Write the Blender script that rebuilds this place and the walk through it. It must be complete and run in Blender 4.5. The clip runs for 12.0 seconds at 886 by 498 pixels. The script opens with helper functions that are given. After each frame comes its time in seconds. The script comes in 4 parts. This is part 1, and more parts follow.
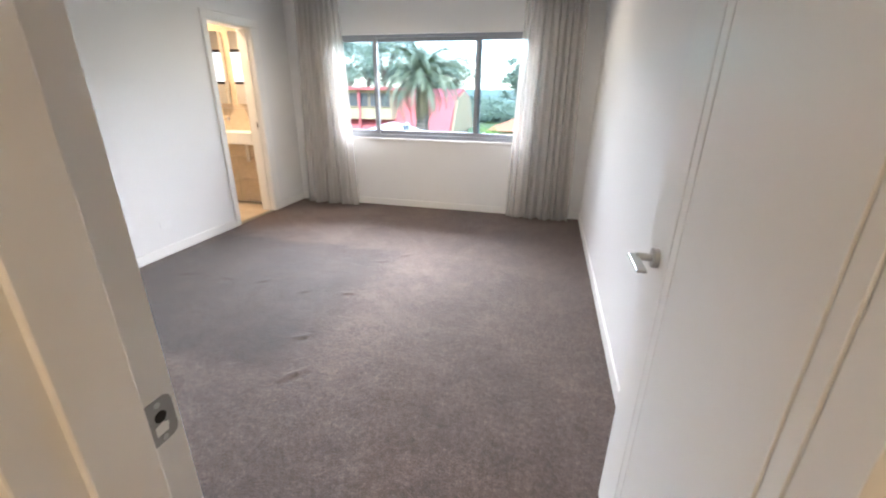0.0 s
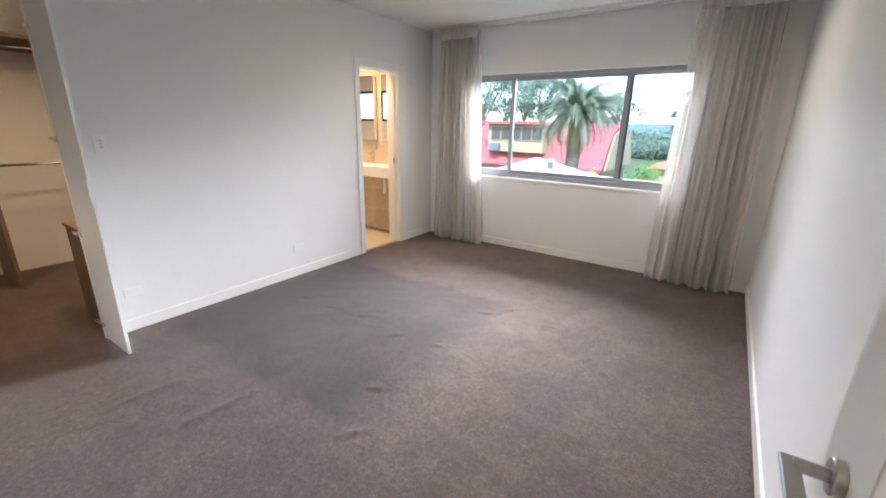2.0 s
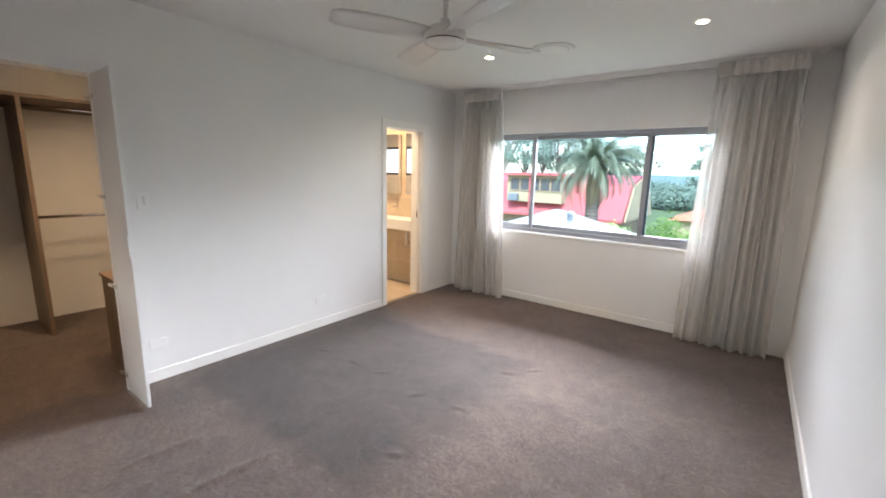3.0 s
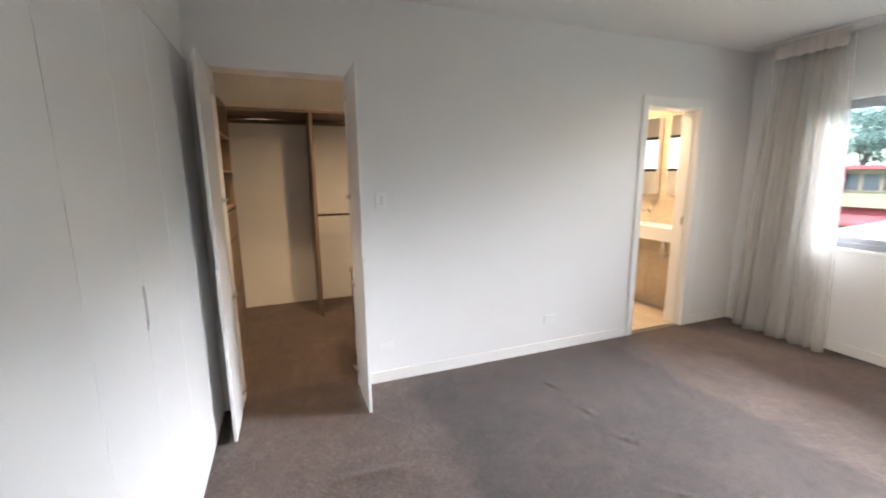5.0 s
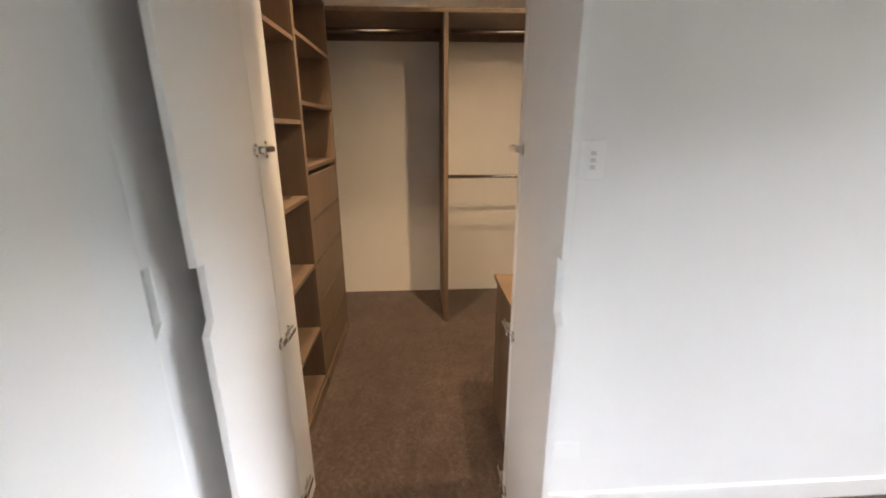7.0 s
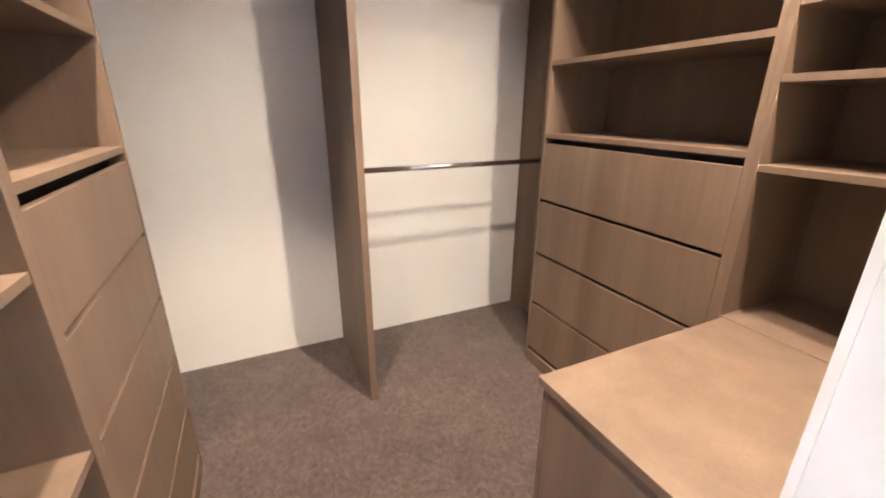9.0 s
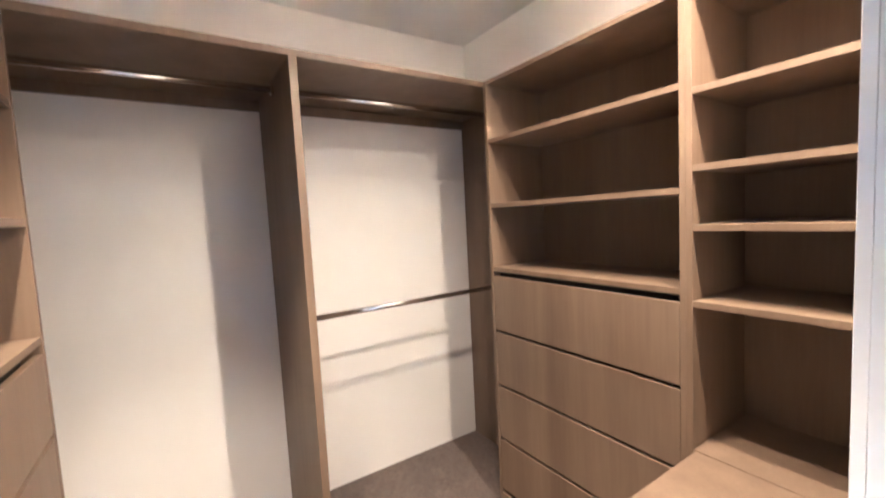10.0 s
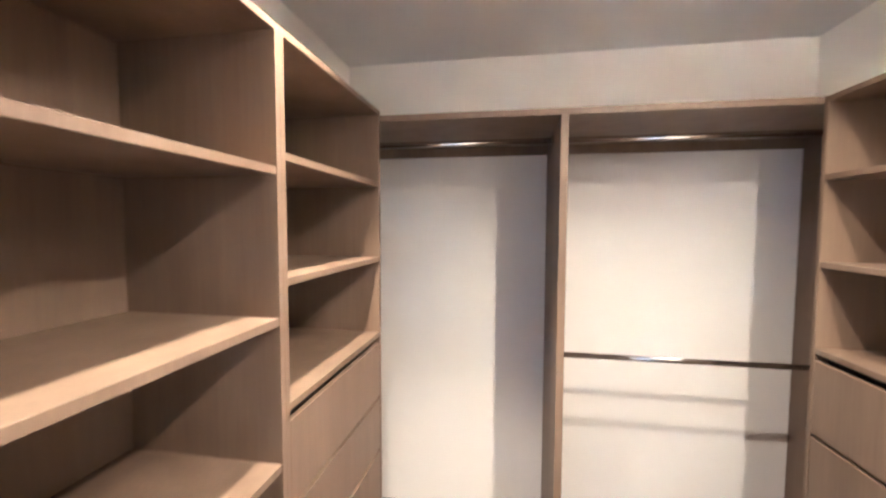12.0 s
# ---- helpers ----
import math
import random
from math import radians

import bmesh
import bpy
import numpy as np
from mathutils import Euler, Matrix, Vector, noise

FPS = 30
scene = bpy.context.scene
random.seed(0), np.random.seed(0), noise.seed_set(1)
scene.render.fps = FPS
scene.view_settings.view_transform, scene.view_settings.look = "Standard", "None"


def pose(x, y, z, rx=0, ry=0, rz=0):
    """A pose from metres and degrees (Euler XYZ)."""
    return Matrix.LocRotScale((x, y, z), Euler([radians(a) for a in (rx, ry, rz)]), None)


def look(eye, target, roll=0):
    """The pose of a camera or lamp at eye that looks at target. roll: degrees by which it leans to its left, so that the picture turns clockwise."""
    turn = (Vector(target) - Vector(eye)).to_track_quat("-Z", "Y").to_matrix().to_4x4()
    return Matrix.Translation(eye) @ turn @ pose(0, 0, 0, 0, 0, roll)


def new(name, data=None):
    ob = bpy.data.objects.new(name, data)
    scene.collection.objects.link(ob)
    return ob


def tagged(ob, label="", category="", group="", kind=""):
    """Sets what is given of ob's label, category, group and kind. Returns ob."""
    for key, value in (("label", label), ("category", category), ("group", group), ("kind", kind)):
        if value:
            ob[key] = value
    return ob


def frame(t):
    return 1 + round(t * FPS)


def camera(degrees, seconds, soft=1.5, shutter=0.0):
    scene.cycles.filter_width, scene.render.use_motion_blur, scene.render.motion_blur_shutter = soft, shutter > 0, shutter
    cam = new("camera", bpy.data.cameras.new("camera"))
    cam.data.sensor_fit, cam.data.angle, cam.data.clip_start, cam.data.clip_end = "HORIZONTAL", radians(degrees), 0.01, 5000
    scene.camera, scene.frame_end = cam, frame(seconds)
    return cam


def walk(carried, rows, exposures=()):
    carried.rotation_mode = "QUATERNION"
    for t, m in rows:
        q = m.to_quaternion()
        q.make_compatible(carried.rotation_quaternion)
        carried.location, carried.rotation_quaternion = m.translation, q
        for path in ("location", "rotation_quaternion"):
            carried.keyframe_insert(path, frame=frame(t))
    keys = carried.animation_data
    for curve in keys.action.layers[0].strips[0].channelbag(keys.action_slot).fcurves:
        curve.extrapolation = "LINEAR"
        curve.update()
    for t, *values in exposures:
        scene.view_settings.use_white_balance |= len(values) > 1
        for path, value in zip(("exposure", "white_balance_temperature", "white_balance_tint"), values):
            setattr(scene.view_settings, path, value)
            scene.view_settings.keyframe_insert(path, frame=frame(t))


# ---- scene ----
# ---- camera and walk ----
cam = camera(94.9, 12.0, soft=1.8, shutter=0.35)
PATH = [
    (0, (0.027, 0.33, 1.416), (-0.42, 2.142, 0.698), 0.7),
    (0.5, (0.124, 0.471, 1.439), (-0.659, 2.173, 0.737), 0.3),
    (1, (0.14, 0.612, 1.456), (-0.829, 2.214, 0.752), 0.4),
    (1.5, (0.129, 0.708, 1.457), (-0.901, 2.281, 0.777), 0.9),
    (2, (0.127, 0.742, 1.485), (-0.952, 2.319, 0.895), 1.1),
    (2.5, (0.109, 0.728, 1.527), (-1.007, 2.323, 1.067), 1.4),
    (2.7, (0.103, 0.722, 1.544), (-1.032, 2.319, 1.142), 1.6),
    (4.5, (-0.237, 1.014, 1.567), (-1.918, 2.049, 1.244), 0.1),
    (5, (-0.5, 1.108, 1.494), (-2.336, 1.812, 1.13), -0.5),
    (5.5, (-0.888, 1.171, 1.481), (-2.796, 1.608, 1.066), -0.3),
    (6, (-1.266, 1.268, 1.451), (-3.201, 1.479, 0.992), -0.2),
    (6.5, (-1.625, 1.284, 1.45), (-3.554, 1.383, 0.929), -0.4),
    (6.7, (-1.789, 1.254, 1.429), (-3.712, 1.337, 0.885), -0.4),
    (8.3, (-3.026, 1.092, 1.377), (-4.816, 1.534, 0.602), 0.4),
    (8.5, (-3.119, 1.055, 1.361), (-4.886, 1.596, 0.596), 0.5),
    (9, (-3.247, 0.998, 1.339), (-4.957, 1.801, 0.683), 0.3),
    (9.5, (-3.284, 0.981, 1.396), (-4.966, 1.975, 0.968), -1.0),
    (10, (-3.299, 0.99, 1.486), (-4.973, 2.074, 1.329), -3.0),
    (10.5, (-3.283, 1.042, 1.578), (-5.017, 2.03, 1.706), -4.2),
    (11, (-3.247, 1.072, 1.672), (-5.138, 1.658, 1.951), -3.3),
    (11.3, (-3.22, 1.116, 1.71), (-5.187, 1.384, 1.951), -2.1),
    (11.5, (-3.216, 1.136, 1.711), (-5.207, 1.196, 1.885), -1.3),
    (12, (-3.191, 1.196, 1.663), (-5.159, 0.859, 1.546), 0.2),
]
walk(cam, [(t, look(eye, target, roll)) for t, eye, target, roll in PATH],
     exposures=[(0, 3.15, 6350, 13), (1.0, 2.95, 6450, 13), (2.7, 2.93, 6450, 13), (4.5, 3.05, 6450, 13), (6.7, 3.2, 6550, 13), (8.3, 3.9, 6100, 12), (9.1, 4.58, 5000, 12), (10.5, 4.72, 5000, 12), (12, 4.78, 4850, 11)])

# ---- world, daylight, lamps ----
world = bpy.data.worlds.new("overcast_sky")
scene.world = world
world.use_nodes = True
wn = world.node_tree
sky = wn.nodes.new("ShaderNodeTexSky")
sky.sky_type = 'NISHITA'
sky.sun_disc = False
sky.sun_elevation = radians(50)
sky.sun_rotation = radians(160)
sky.dust_density = 1.0
sky.ozone_density = 0.5
wn.links.new(sky.outputs[0], wn.nodes["Background"].inputs[0])
wn.nodes["Background"].inputs[1].default_value = 0.15


def lamp(name, kind, m, energy, colour, **more):
    data = bpy.data.lights.new(name, kind)
    data.energy, data.color = energy, colour
    if kind == 'SUN':
        data.angle = more["angle"]
    if kind == 'AREA':
        data.shape, data.size, data.size_y = 'RECTANGLE', more["size"], more["size_y"]
    if kind == 'SPOT':
        data.spot_size, data.spot_blend, data.shadow_soft_size = more["cone"], more["blend"], more["soft"]
    ob = new(name, data)
    ob.matrix_world = m
    return ob


lamp("sun", 'SUN', look((12, -30, 38), (-1, 5, 0)), 1.5, (1, 0.96, 0.9), angle=radians(12))
# added lamp outside, standing in for the sky's light through the bedroom window
lamp("window_sky_light", 'AREA', look((-1.5, 18.5, 8.2), (-1.5, 5.3, 1.4)), 2900, (0.97, 0.95, 0.97), size=16, size_y=9)
WARM = (1.0, 0.71, 0.42)
# place, x, y, power, beam width in degrees, softness of the beam's edge
DOWN = [("bedroom", -1.965, 4.06, 8, 160, 1.0), ("bedroom", -0.34, 4.07, 6, 160, 1.0),
        ("robe", -3.45, 1.97, 11, 168, 1.0), ("robe", -4.05, 1.72, 7.5, 132, 1.0), ("robe", -4.05, 0.87, 11.5, 84, 0.5),
        ("bathroom", -4.05, 4.30, 21, 152, 1.0), ("hall", -0.2, -0.45, 10, 152, 1.0)]
for place, dx, dy, power, beam, edge in DOWN:
    warm = (1.0, 0.86, 0.7) if place == "bedroom" else WARM
    lamp(place + "_downlight_bulb", 'SPOT', pose(dx, dy, 2.56), power, warm, cone=radians(beam), blend=edge, soft=0.026)

# ---- materials ----


def mat(name, colour, rough=0.6, metal=0.0, vary=0.0, scale=4.0, bump=0.0, bump_scale=200.0, **more):
    m = bpy.data.materials.new(name)
    m.use_nodes = True
    nt = m.node_tree
    b = nt.nodes["Principled BSDF"]
    b.inputs["Base Color"].default_value = (*colour, 1)
    b.inputs["Roughness"].default_value = rough
    b.inputs["Metallic"].default_value = metal
    for key, value in more.items():
        b.inputs[key.replace("_", " ")].default_value = value
    tc = nt.nodes.new("ShaderNodeTexCoord")
    if vary:
        n = nt.nodes.new("ShaderNodeTexNoise")
        n.inputs["Scale"].default_value, n.inputs["Detail"].default_value = scale, 6
        nt.links.new(tc.outputs["Object"], n.inputs["Vector"])
        mix = nt.nodes.new("ShaderNodeMix")
        mix.data_type = 'RGBA'
        mix.inputs[6].default_value = (*[c * (1 - vary) for c in colour], 1)
        mix.inputs[7].default_value = (*[min(1, c * (1 + vary)) for c in colour], 1)
        nt.links.new(n.outputs["Fac"], mix.inputs[0])
        nt.links.new(mix.outputs[2], b.inputs["Base Color"])
    if bump:
        n2 = nt.nodes.new("ShaderNodeTexNoise")
        n2.inputs["Scale"].default_value, n2.inputs["Detail"].default_value = bump_scale, 3
        nt.links.new(tc.outputs["Object"], n2.inputs["Vector"])
        bp = nt.nodes.new("ShaderNodeBump")
        bp.inputs["Strength"].default_value, bp.inputs["Distance"].default_value = bump, 0.002
        nt.links.new(n2.outputs["Fac"], bp.inputs["Height"])
        nt.links.new(bp.outputs[0], b.inputs["Normal"])
    return m


def ramp(nt, source, stops):
    r = nt.nodes.new("ShaderNodeValToRGB")
    els = r.color_ramp.elements
    while len(els) < len(stops):
        els.new(0.5)
    for e, (p, c) in zip(els, stops):
        e.position, e.color = p, (*c, 1)
    nt.links.new(source, r.inputs[0])
    return r.outputs[0]


def math_node(nt, op, a, b=None, c=None):
    n = nt.nodes.new("ShaderNodeMath")
    n.operation = op
    for i, v in enumerate((a, b, c)):
        if v is None:
            continue
        if isinstance(v, (int, float)):
            n.inputs[i].default_value = v
        else:
            nt.links.new(v, n.inputs[i])
    return n.outputs[0]


def noise_node(nt, vec, scale, detail=4.0, rough=0.55):
    n = nt.nodes.new("ShaderNodeTexNoise")
    n.inputs["Scale"].default_value, n.inputs["Detail"].default_value, n.inputs["Roughness"].default_value = scale, detail, rough
    nt.links.new(vec, n.inputs["Vector"])
    return n.outputs["Fac"]


def carpet_material():
    """Taupe cut-pile carpet: tuft speckle, foot-brushed nap, and the flattened pile where a bed stood."""
    m = bpy.data.materials.new("taupe_carpet")
    m.use_nodes = True
    nt = m.node_tree
    b = nt.nodes["Principled BSDF"]
    b.inputs["Roughness"].default_value = 0.95
    b.inputs["Sheen Weight"].default_value = 0.18
    b.inputs["Sheen Roughness"].default_value = 0.5
    tc = nt.nodes.new("ShaderNodeTexCoord")
    v = tc.outputs["Object"]
    fine = noise_node(nt, v, 170, 3, 0.75)
    mid = noise_node(nt, v, 42, 5, 0.75)
    nap = noise_node(nt, v, 2.6, 5, 0.6)
    sep = nt.nodes.new("ShaderNodeSeparateXYZ")
    nt.links.new(v, sep.inputs[0])
    wob = math_node(nt, 'MULTIPLY', math_node(nt, 'SUBTRACT', noise_node(nt, v, 5.0, 5, 0.65), 0.5), 0.26)
    px = math_node(nt, 'ADD', sep.outputs["X"], wob)
    py = math_node(nt, 'ADD', sep.outputs["Y"], wob)

    def soft_box(c, half, p, width):
        d = math_node(nt, 'SUBTRACT', half, math_node(nt, 'ABSOLUTE', math_node(nt, 'SUBTRACT', p, c)))
        r = nt.nodes.new("ShaderNodeMapRange")
        r.inputs[1].default_value, r.inputs[2].default_value = -width, width
        nt.links.new(d, r.inputs[0])
        return r.outputs[0]
    bed = math_node(nt, 'MULTIPLY', soft_box(-2.24, 0.96, px, 0.16), soft_box(2.78, 0.92, py, 0.05))
    brushed = math_node(nt, 'MULTIPLY', soft_box(-0.98, 0.30, px, 0.22), soft_box(2.75, 1.05, py, 0.35))
    tread = noise_node(nt, v, 9.0, 6, 0.7)
    val = math_node(nt, 'ADD', math_node(nt, 'MULTIPLY', nap, 0.55), math_node(nt, 'MULTIPLY', mid, 1.5))
    val = math_node(nt, 'SUBTRACT', math_node(nt, 'ADD', val, math_node(nt, 'MULTIPLY', fine, 1.8)), 1.43)
    val = math_node(nt, 'SUBTRACT', val, math_node(nt, 'MULTIPLY', bed, 0.33))
    val = math_node(nt, 'ADD', val, math_node(nt, 'MULTIPLY', brushed, 0.12))
    val = math_node(nt, 'ADD', val, math_node(nt, 'MULTIPLY', math_node(nt, 'SUBTRACT', tread, 0.5), 0.7))
    col = ramp(nt, val, [(0.0, (0.019, 0.0118, 0.0097)), (0.5, (0.075, 0.0483, 0.0385)), (1.0, (0.195, 0.137, 0.111))])
    nt.links.new(col, b.inputs["Base Color"])
    bp = nt.nodes.new("ShaderNodeBump")
    bp.inputs["Strength"].default_value, bp.inputs["Distance"].default_value = 0.9, 0.006
    h = math_node(nt, 'ADD', fine, math_node(nt, 'MULTIPLY', mid, 0.8))
    nt.links.new(h, bp.inputs["Height"])
    nt.links.new(bp.outputs[0], b.inputs["Normal"])
    return m


def laminate_material():
    """Warm taupe oak laminate with vertical grain."""
    m = bpy.data.materials.new("oak_laminate")
    m.use_nodes = True
    nt = m.node_tree
    b = nt.nodes["Principled BSDF"]
    b.inputs["Roughness"].default_value = 0.5
    tc = nt.nodes.new("ShaderNodeTexCoord")
    mp = nt.nodes.new("ShaderNodeMapping")
    mp.inputs["Scale"].default_value = (1, 1, 0.06)
    nt.links.new(tc.outputs["Object"], mp.inputs["Vector"])
    grain = noise_node(nt, mp.outputs[0], 90, 6, 0.6)
    bands = noise_node(nt, mp.outputs[0], 9, 4, 0.5)
    info = nt.nodes.new("ShaderNodeObjectInfo")
    val = math_node(nt, 'ADD', math_node(nt, 'MULTIPLY', grain, 0.26), math_node(nt, 'MULTIPLY', bands, 0.6))
    val = math_node(nt, 'ADD', val, math_node(nt, 'MULTIPLY', info.outputs["Random"], 0.08))
    col = ramp(nt, val, [(0.2, (0.112, 0.072, 0.047)), (0.5, (0.172, 0.118, 0.079)), (0.8, (0.235, 0.168, 0.116))])
    nt.links.new(col, b.inputs["Base Color"])
    bp = nt.nodes.new("ShaderNodeBump")
    bp.inputs["Strength"].default_value, bp.inputs["Distance"].default_value = 0.12, 0.001
    nt.links.new(grain, bp.inputs["Height"])
    nt.links.new(bp.outputs[0], b.inputs["Normal"])
    return m


def fabric_material(name, colour, see, thin):
    """Curtain cloth: see is how much light goes straight through, thin how much is scattered through."""
    m = bpy.data.materials.new(name)
    m.use_nodes = True
    nt = m.node_tree
    b = nt.nodes["Principled BSDF"]
    b.inputs["Base Color"].default_value = (*colour, 1)
    b.inputs["Roughness"].default_value = 0.9
    tc = nt.nodes.new("ShaderNodeTexCoord")
    n = noise_node(nt, tc.outputs["Object"], 500, 2)
    col = ramp(nt, n, [(0.3, tuple(c * 0.9 for c in colour)), (0.7, tuple(min(1, c * 1.08) for c in colour))])
    nt.links.new(col, b.inputs["Base Color"])
    tr = nt.nodes.new("ShaderNodeBsdfTranslucent")
    tr.inputs[0].default_value = (*colour, 1)
    tp = nt.nodes.new("ShaderNodeBsdfTransparent")
    m1, m2 = nt.nodes.new("ShaderNodeMixShader"), nt.nodes.new("ShaderNodeMixShader")
    m1.inputs[0].default_value, m2.inputs[0].default_value = thin, see
    nt.links.new(b.outputs[0], m1.inputs[1])
    nt.links.new(tr.outputs[0], m1.inputs[2])
    nt.links.new(m1.outputs[0], m2.inputs[1])
    nt.links.new(tp.outputs[0], m2.inputs[2])
    nt.links.new(m2.outputs[0], nt.nodes["Material Output"].inputs[0])
    return m


def glow_material(name, colour, strength):
    m = bpy.data.materials.new(name)
    m.use_nodes = True
    b = m.node_tree.nodes["Principled BSDF"]
    b.inputs["Base Color"].default_value = (*colour, 1)
    b.inputs["Emission Color"].default_value = (*colour, 1)
    b.inputs["Emission Strength"].default_value = strength
    return m


def tile_material(name, dark, light):
    m = bpy.data.materials.new(name)
    m.use_nodes = True
    nt = m.node_tree
    b = nt.nodes["Principled BSDF"]
    b.inputs["Roughness"].default_value = 0.3
    tc = nt.nodes.new("ShaderNodeTexCoord")
    a = noise_node(nt, tc.outputs["Object"], 3.5, 7, 0.65)
    c = noise_node(nt, tc.outputs["Object"], 24, 5, 0.6)
    val = math_node(nt, 'ADD', math_node(nt, 'MULTIPLY', a, 0.7), math_node(nt, 'MULTIPLY', c, 0.3))
    nt.links.new(ramp(nt, val, [(0.3, dark), (0.7, light)]), b.inputs["Base Color"])
    return m


CARPET = carpet_material()
OAK = laminate_material()
WALL = mat("white_wall_paint", (0.80, 0.795, 0.78), 0.55, vary=0.015, scale=1.5, bump=0.05, bump_scale=350)
CEIL = mat("white_ceiling_paint", (0.80, 0.79, 0.77), 0.8, vary=0.015, scale=1.2)
TRIM = mat("white_gloss_trim", (0.84, 0.83, 0.80), 0.3, vary=0.015, scale=6)
DOORW = mat("white_satin_door_paint", (0.80, 0.79, 0.76), 0.35, vary=0.012, scale=2, bump=0.04, bump_scale=60)
CABW = mat("white_cabinet_laminate", (0.86, 0.86, 0.845), 0.24, vary=0.01, scale=2, bump=0.03, bump_scale=25)
ROBEW = mat("cream_robe_wall_paint", (0.80, 0.775, 0.735), 0.6, vary=0.02, scale=1.5, bump=0.05, bump_scale=350)
CHROME = mat("polished_chrome", (0.82, 0.82, 0.82), 0.12, 1.0)
NICKEL = mat("brushed_nickel", (0.46, 0.455, 0.44), 0.3, 1.0, vary=0.04, scale=40)
ALU = mat("grey_aluminium", (0.34, 0.355, 0.38), 0.42, 0.6, vary=0.04, scale=12)
PLASTIC = mat("white_plastic", (0.82, 0.82, 0.80), 0.35, vary=0.01, scale=8)
GREYPL = mat("shadowed_grey_plastic", (0.60, 0.59, 0.57), 0.5)
# grey that carries the shade inside the finger notches
RECESS = mat("recess_shade_grey", (0.40, 0.40, 0.39), 0.7, vary=0.1, scale=20)
FANW = mat("white_fan_lacquer", (0.70, 0.69, 0.67), 0.35, vary=0.015, scale=5)
# black that paints in the shade of gaps and holes
DARK = mat("black_gap_shade", (0.02, 0.018, 0.016), 0.9)
DRAPE = fabric_material("grey_linen_drape", (0.22, 0.218, 0.215), 0.02, 0.2)
SHEER = fabric_material("white_voile", (0.80, 0.78, 0.745), 0.60, 0.12)
HEADING = fabric_material("white_heading_tape", (0.70, 0.67, 0.63), 0.04, 0.15)
GLASS = mat("window_glass", (0.50, 0.60, 0.66), 0.0, Transmission_Weight=1.0, IOR=1.02)
BULB = glow_material("lit_lamp_lens", (1.0, 0.86, 0.66), 4.0)
DIFF = mat("opal_diffuser", (0.86, 0.86, 0.84), 0.25)
# pane that emits light itself, in place of daylight from behind
FROST = glow_material("glowing_frosted_glass", (0.86, 0.95, 1.0), 0.22)
MIRROR = mat("mirror_silver", (0.92, 0.92, 0.92), 0.01, 1.0)
CERAMIC = mat("white_ceramic", (0.86, 0.85, 0.83), 0.12, vary=0.01, scale=3)
TILE = tile_material("beige_travertine_tile", (0.50, 0.39, 0.27), (0.68, 0.58, 0.45))
GROUT = mat("beige_grout", (0.45, 0.39, 0.32), 0.9, vary=0.08, scale=30)
STRIKE = mat("satin_steel", (0.30, 0.295, 0.28), 0.38, 1.0, vary=0.06, scale=60)
BLACKALU = mat("dark_window_frame", (0.06, 0.06, 0.065), 0.4, 0.3)
REDROOF = mat("red_painted_roof", (0.42, 0.10, 0.10), 0.6, vary=0.15, scale=1.2)
CREAMW = mat("cream_rendered_wall", (0.36, 0.30, 0.19), 0.8, vary=0.08, scale=0.8)
BROWNW = mat("brown_brick_wall", (0.30, 0.22, 0.15), 0.9, vary=0.15, scale=2.0)
WHITEROOF = mat("pale_metal_roof", (0.15, 0.17, 0.19), 0.45, vary=0.06, scale=1.0)
ORANGEROOF = mat("terracotta_roof", (0.50, 0.20, 0.11), 0.8, vary=0.15, scale=2.0)
FARGLASS = mat("dark_far_window", (0.06, 0.07, 0.08), 0.1)
BARK = mat("palm_bark", (0.14, 0.115, 0.095), 0.95, vary=0.3, scale=8, bump=0.5, bump_scale=14)
# frond green lightened and greyed to paint in some haze
FROND = mat("hazed_palm_frond_green", (0.145, 0.175, 0.11), 0.5, vary=0.35, scale=1.5)
DEADFROND = mat("dry_palm_frond", (0.20, 0.16, 0.09), 0.8, vary=0.25, scale=2)
# leaf green made paler and bluer, with the distance haze in its colour
LEAF = mat("hazed_gum_leaf_green", (0.14, 0.20, 0.15), 0.6, vary=0.35, scale=0.7)
LIME = mat("bright_shrub_green", (0.13, 0.22, 0.045), 0.6, vary=0.3, scale=1.5)
LAWN = mat("grass_and_scrub", (0.09, 0.13, 0.05), 0.95, vary=0.4, scale=0.15)
HILL = mat("hazy_wooded_hill", (0.13, 0.19, 0.17), 0.95, vary=0.3, scale=0.03)

# ---- mesh helpers ----


def add_box(bm, x0, x1, y0, y1, z0, z1, bevel=0.0):
    vs = [bm.verts.new((x, y, z)) for x in (x0, x1) for y in (y0, y1) for z in (z0, z1)]
    fs = [bm.faces.new([vs[i] for i in f]) for f in
          ((0, 1, 3, 2), (4, 6, 7, 5), (0, 4, 5, 1), (2, 3, 7, 6), (0, 2, 6, 4), (1, 5, 7, 3))]
    if bevel:
        es = list({e for f in fs for e in f.edges})
        bmesh.ops.bevel(bm, geom=es, offset=bevel, segments=1, affect='EDGES')
    return bm


def box(x0, x1, y0, y1, z0, z1, bevel=0.0):
    return add_box(bmesh.new(), min(x0, x1), max(x0, x1), min(y0, y1), max(y0, y1), min(z0, z1), max(z0, z1), bevel)


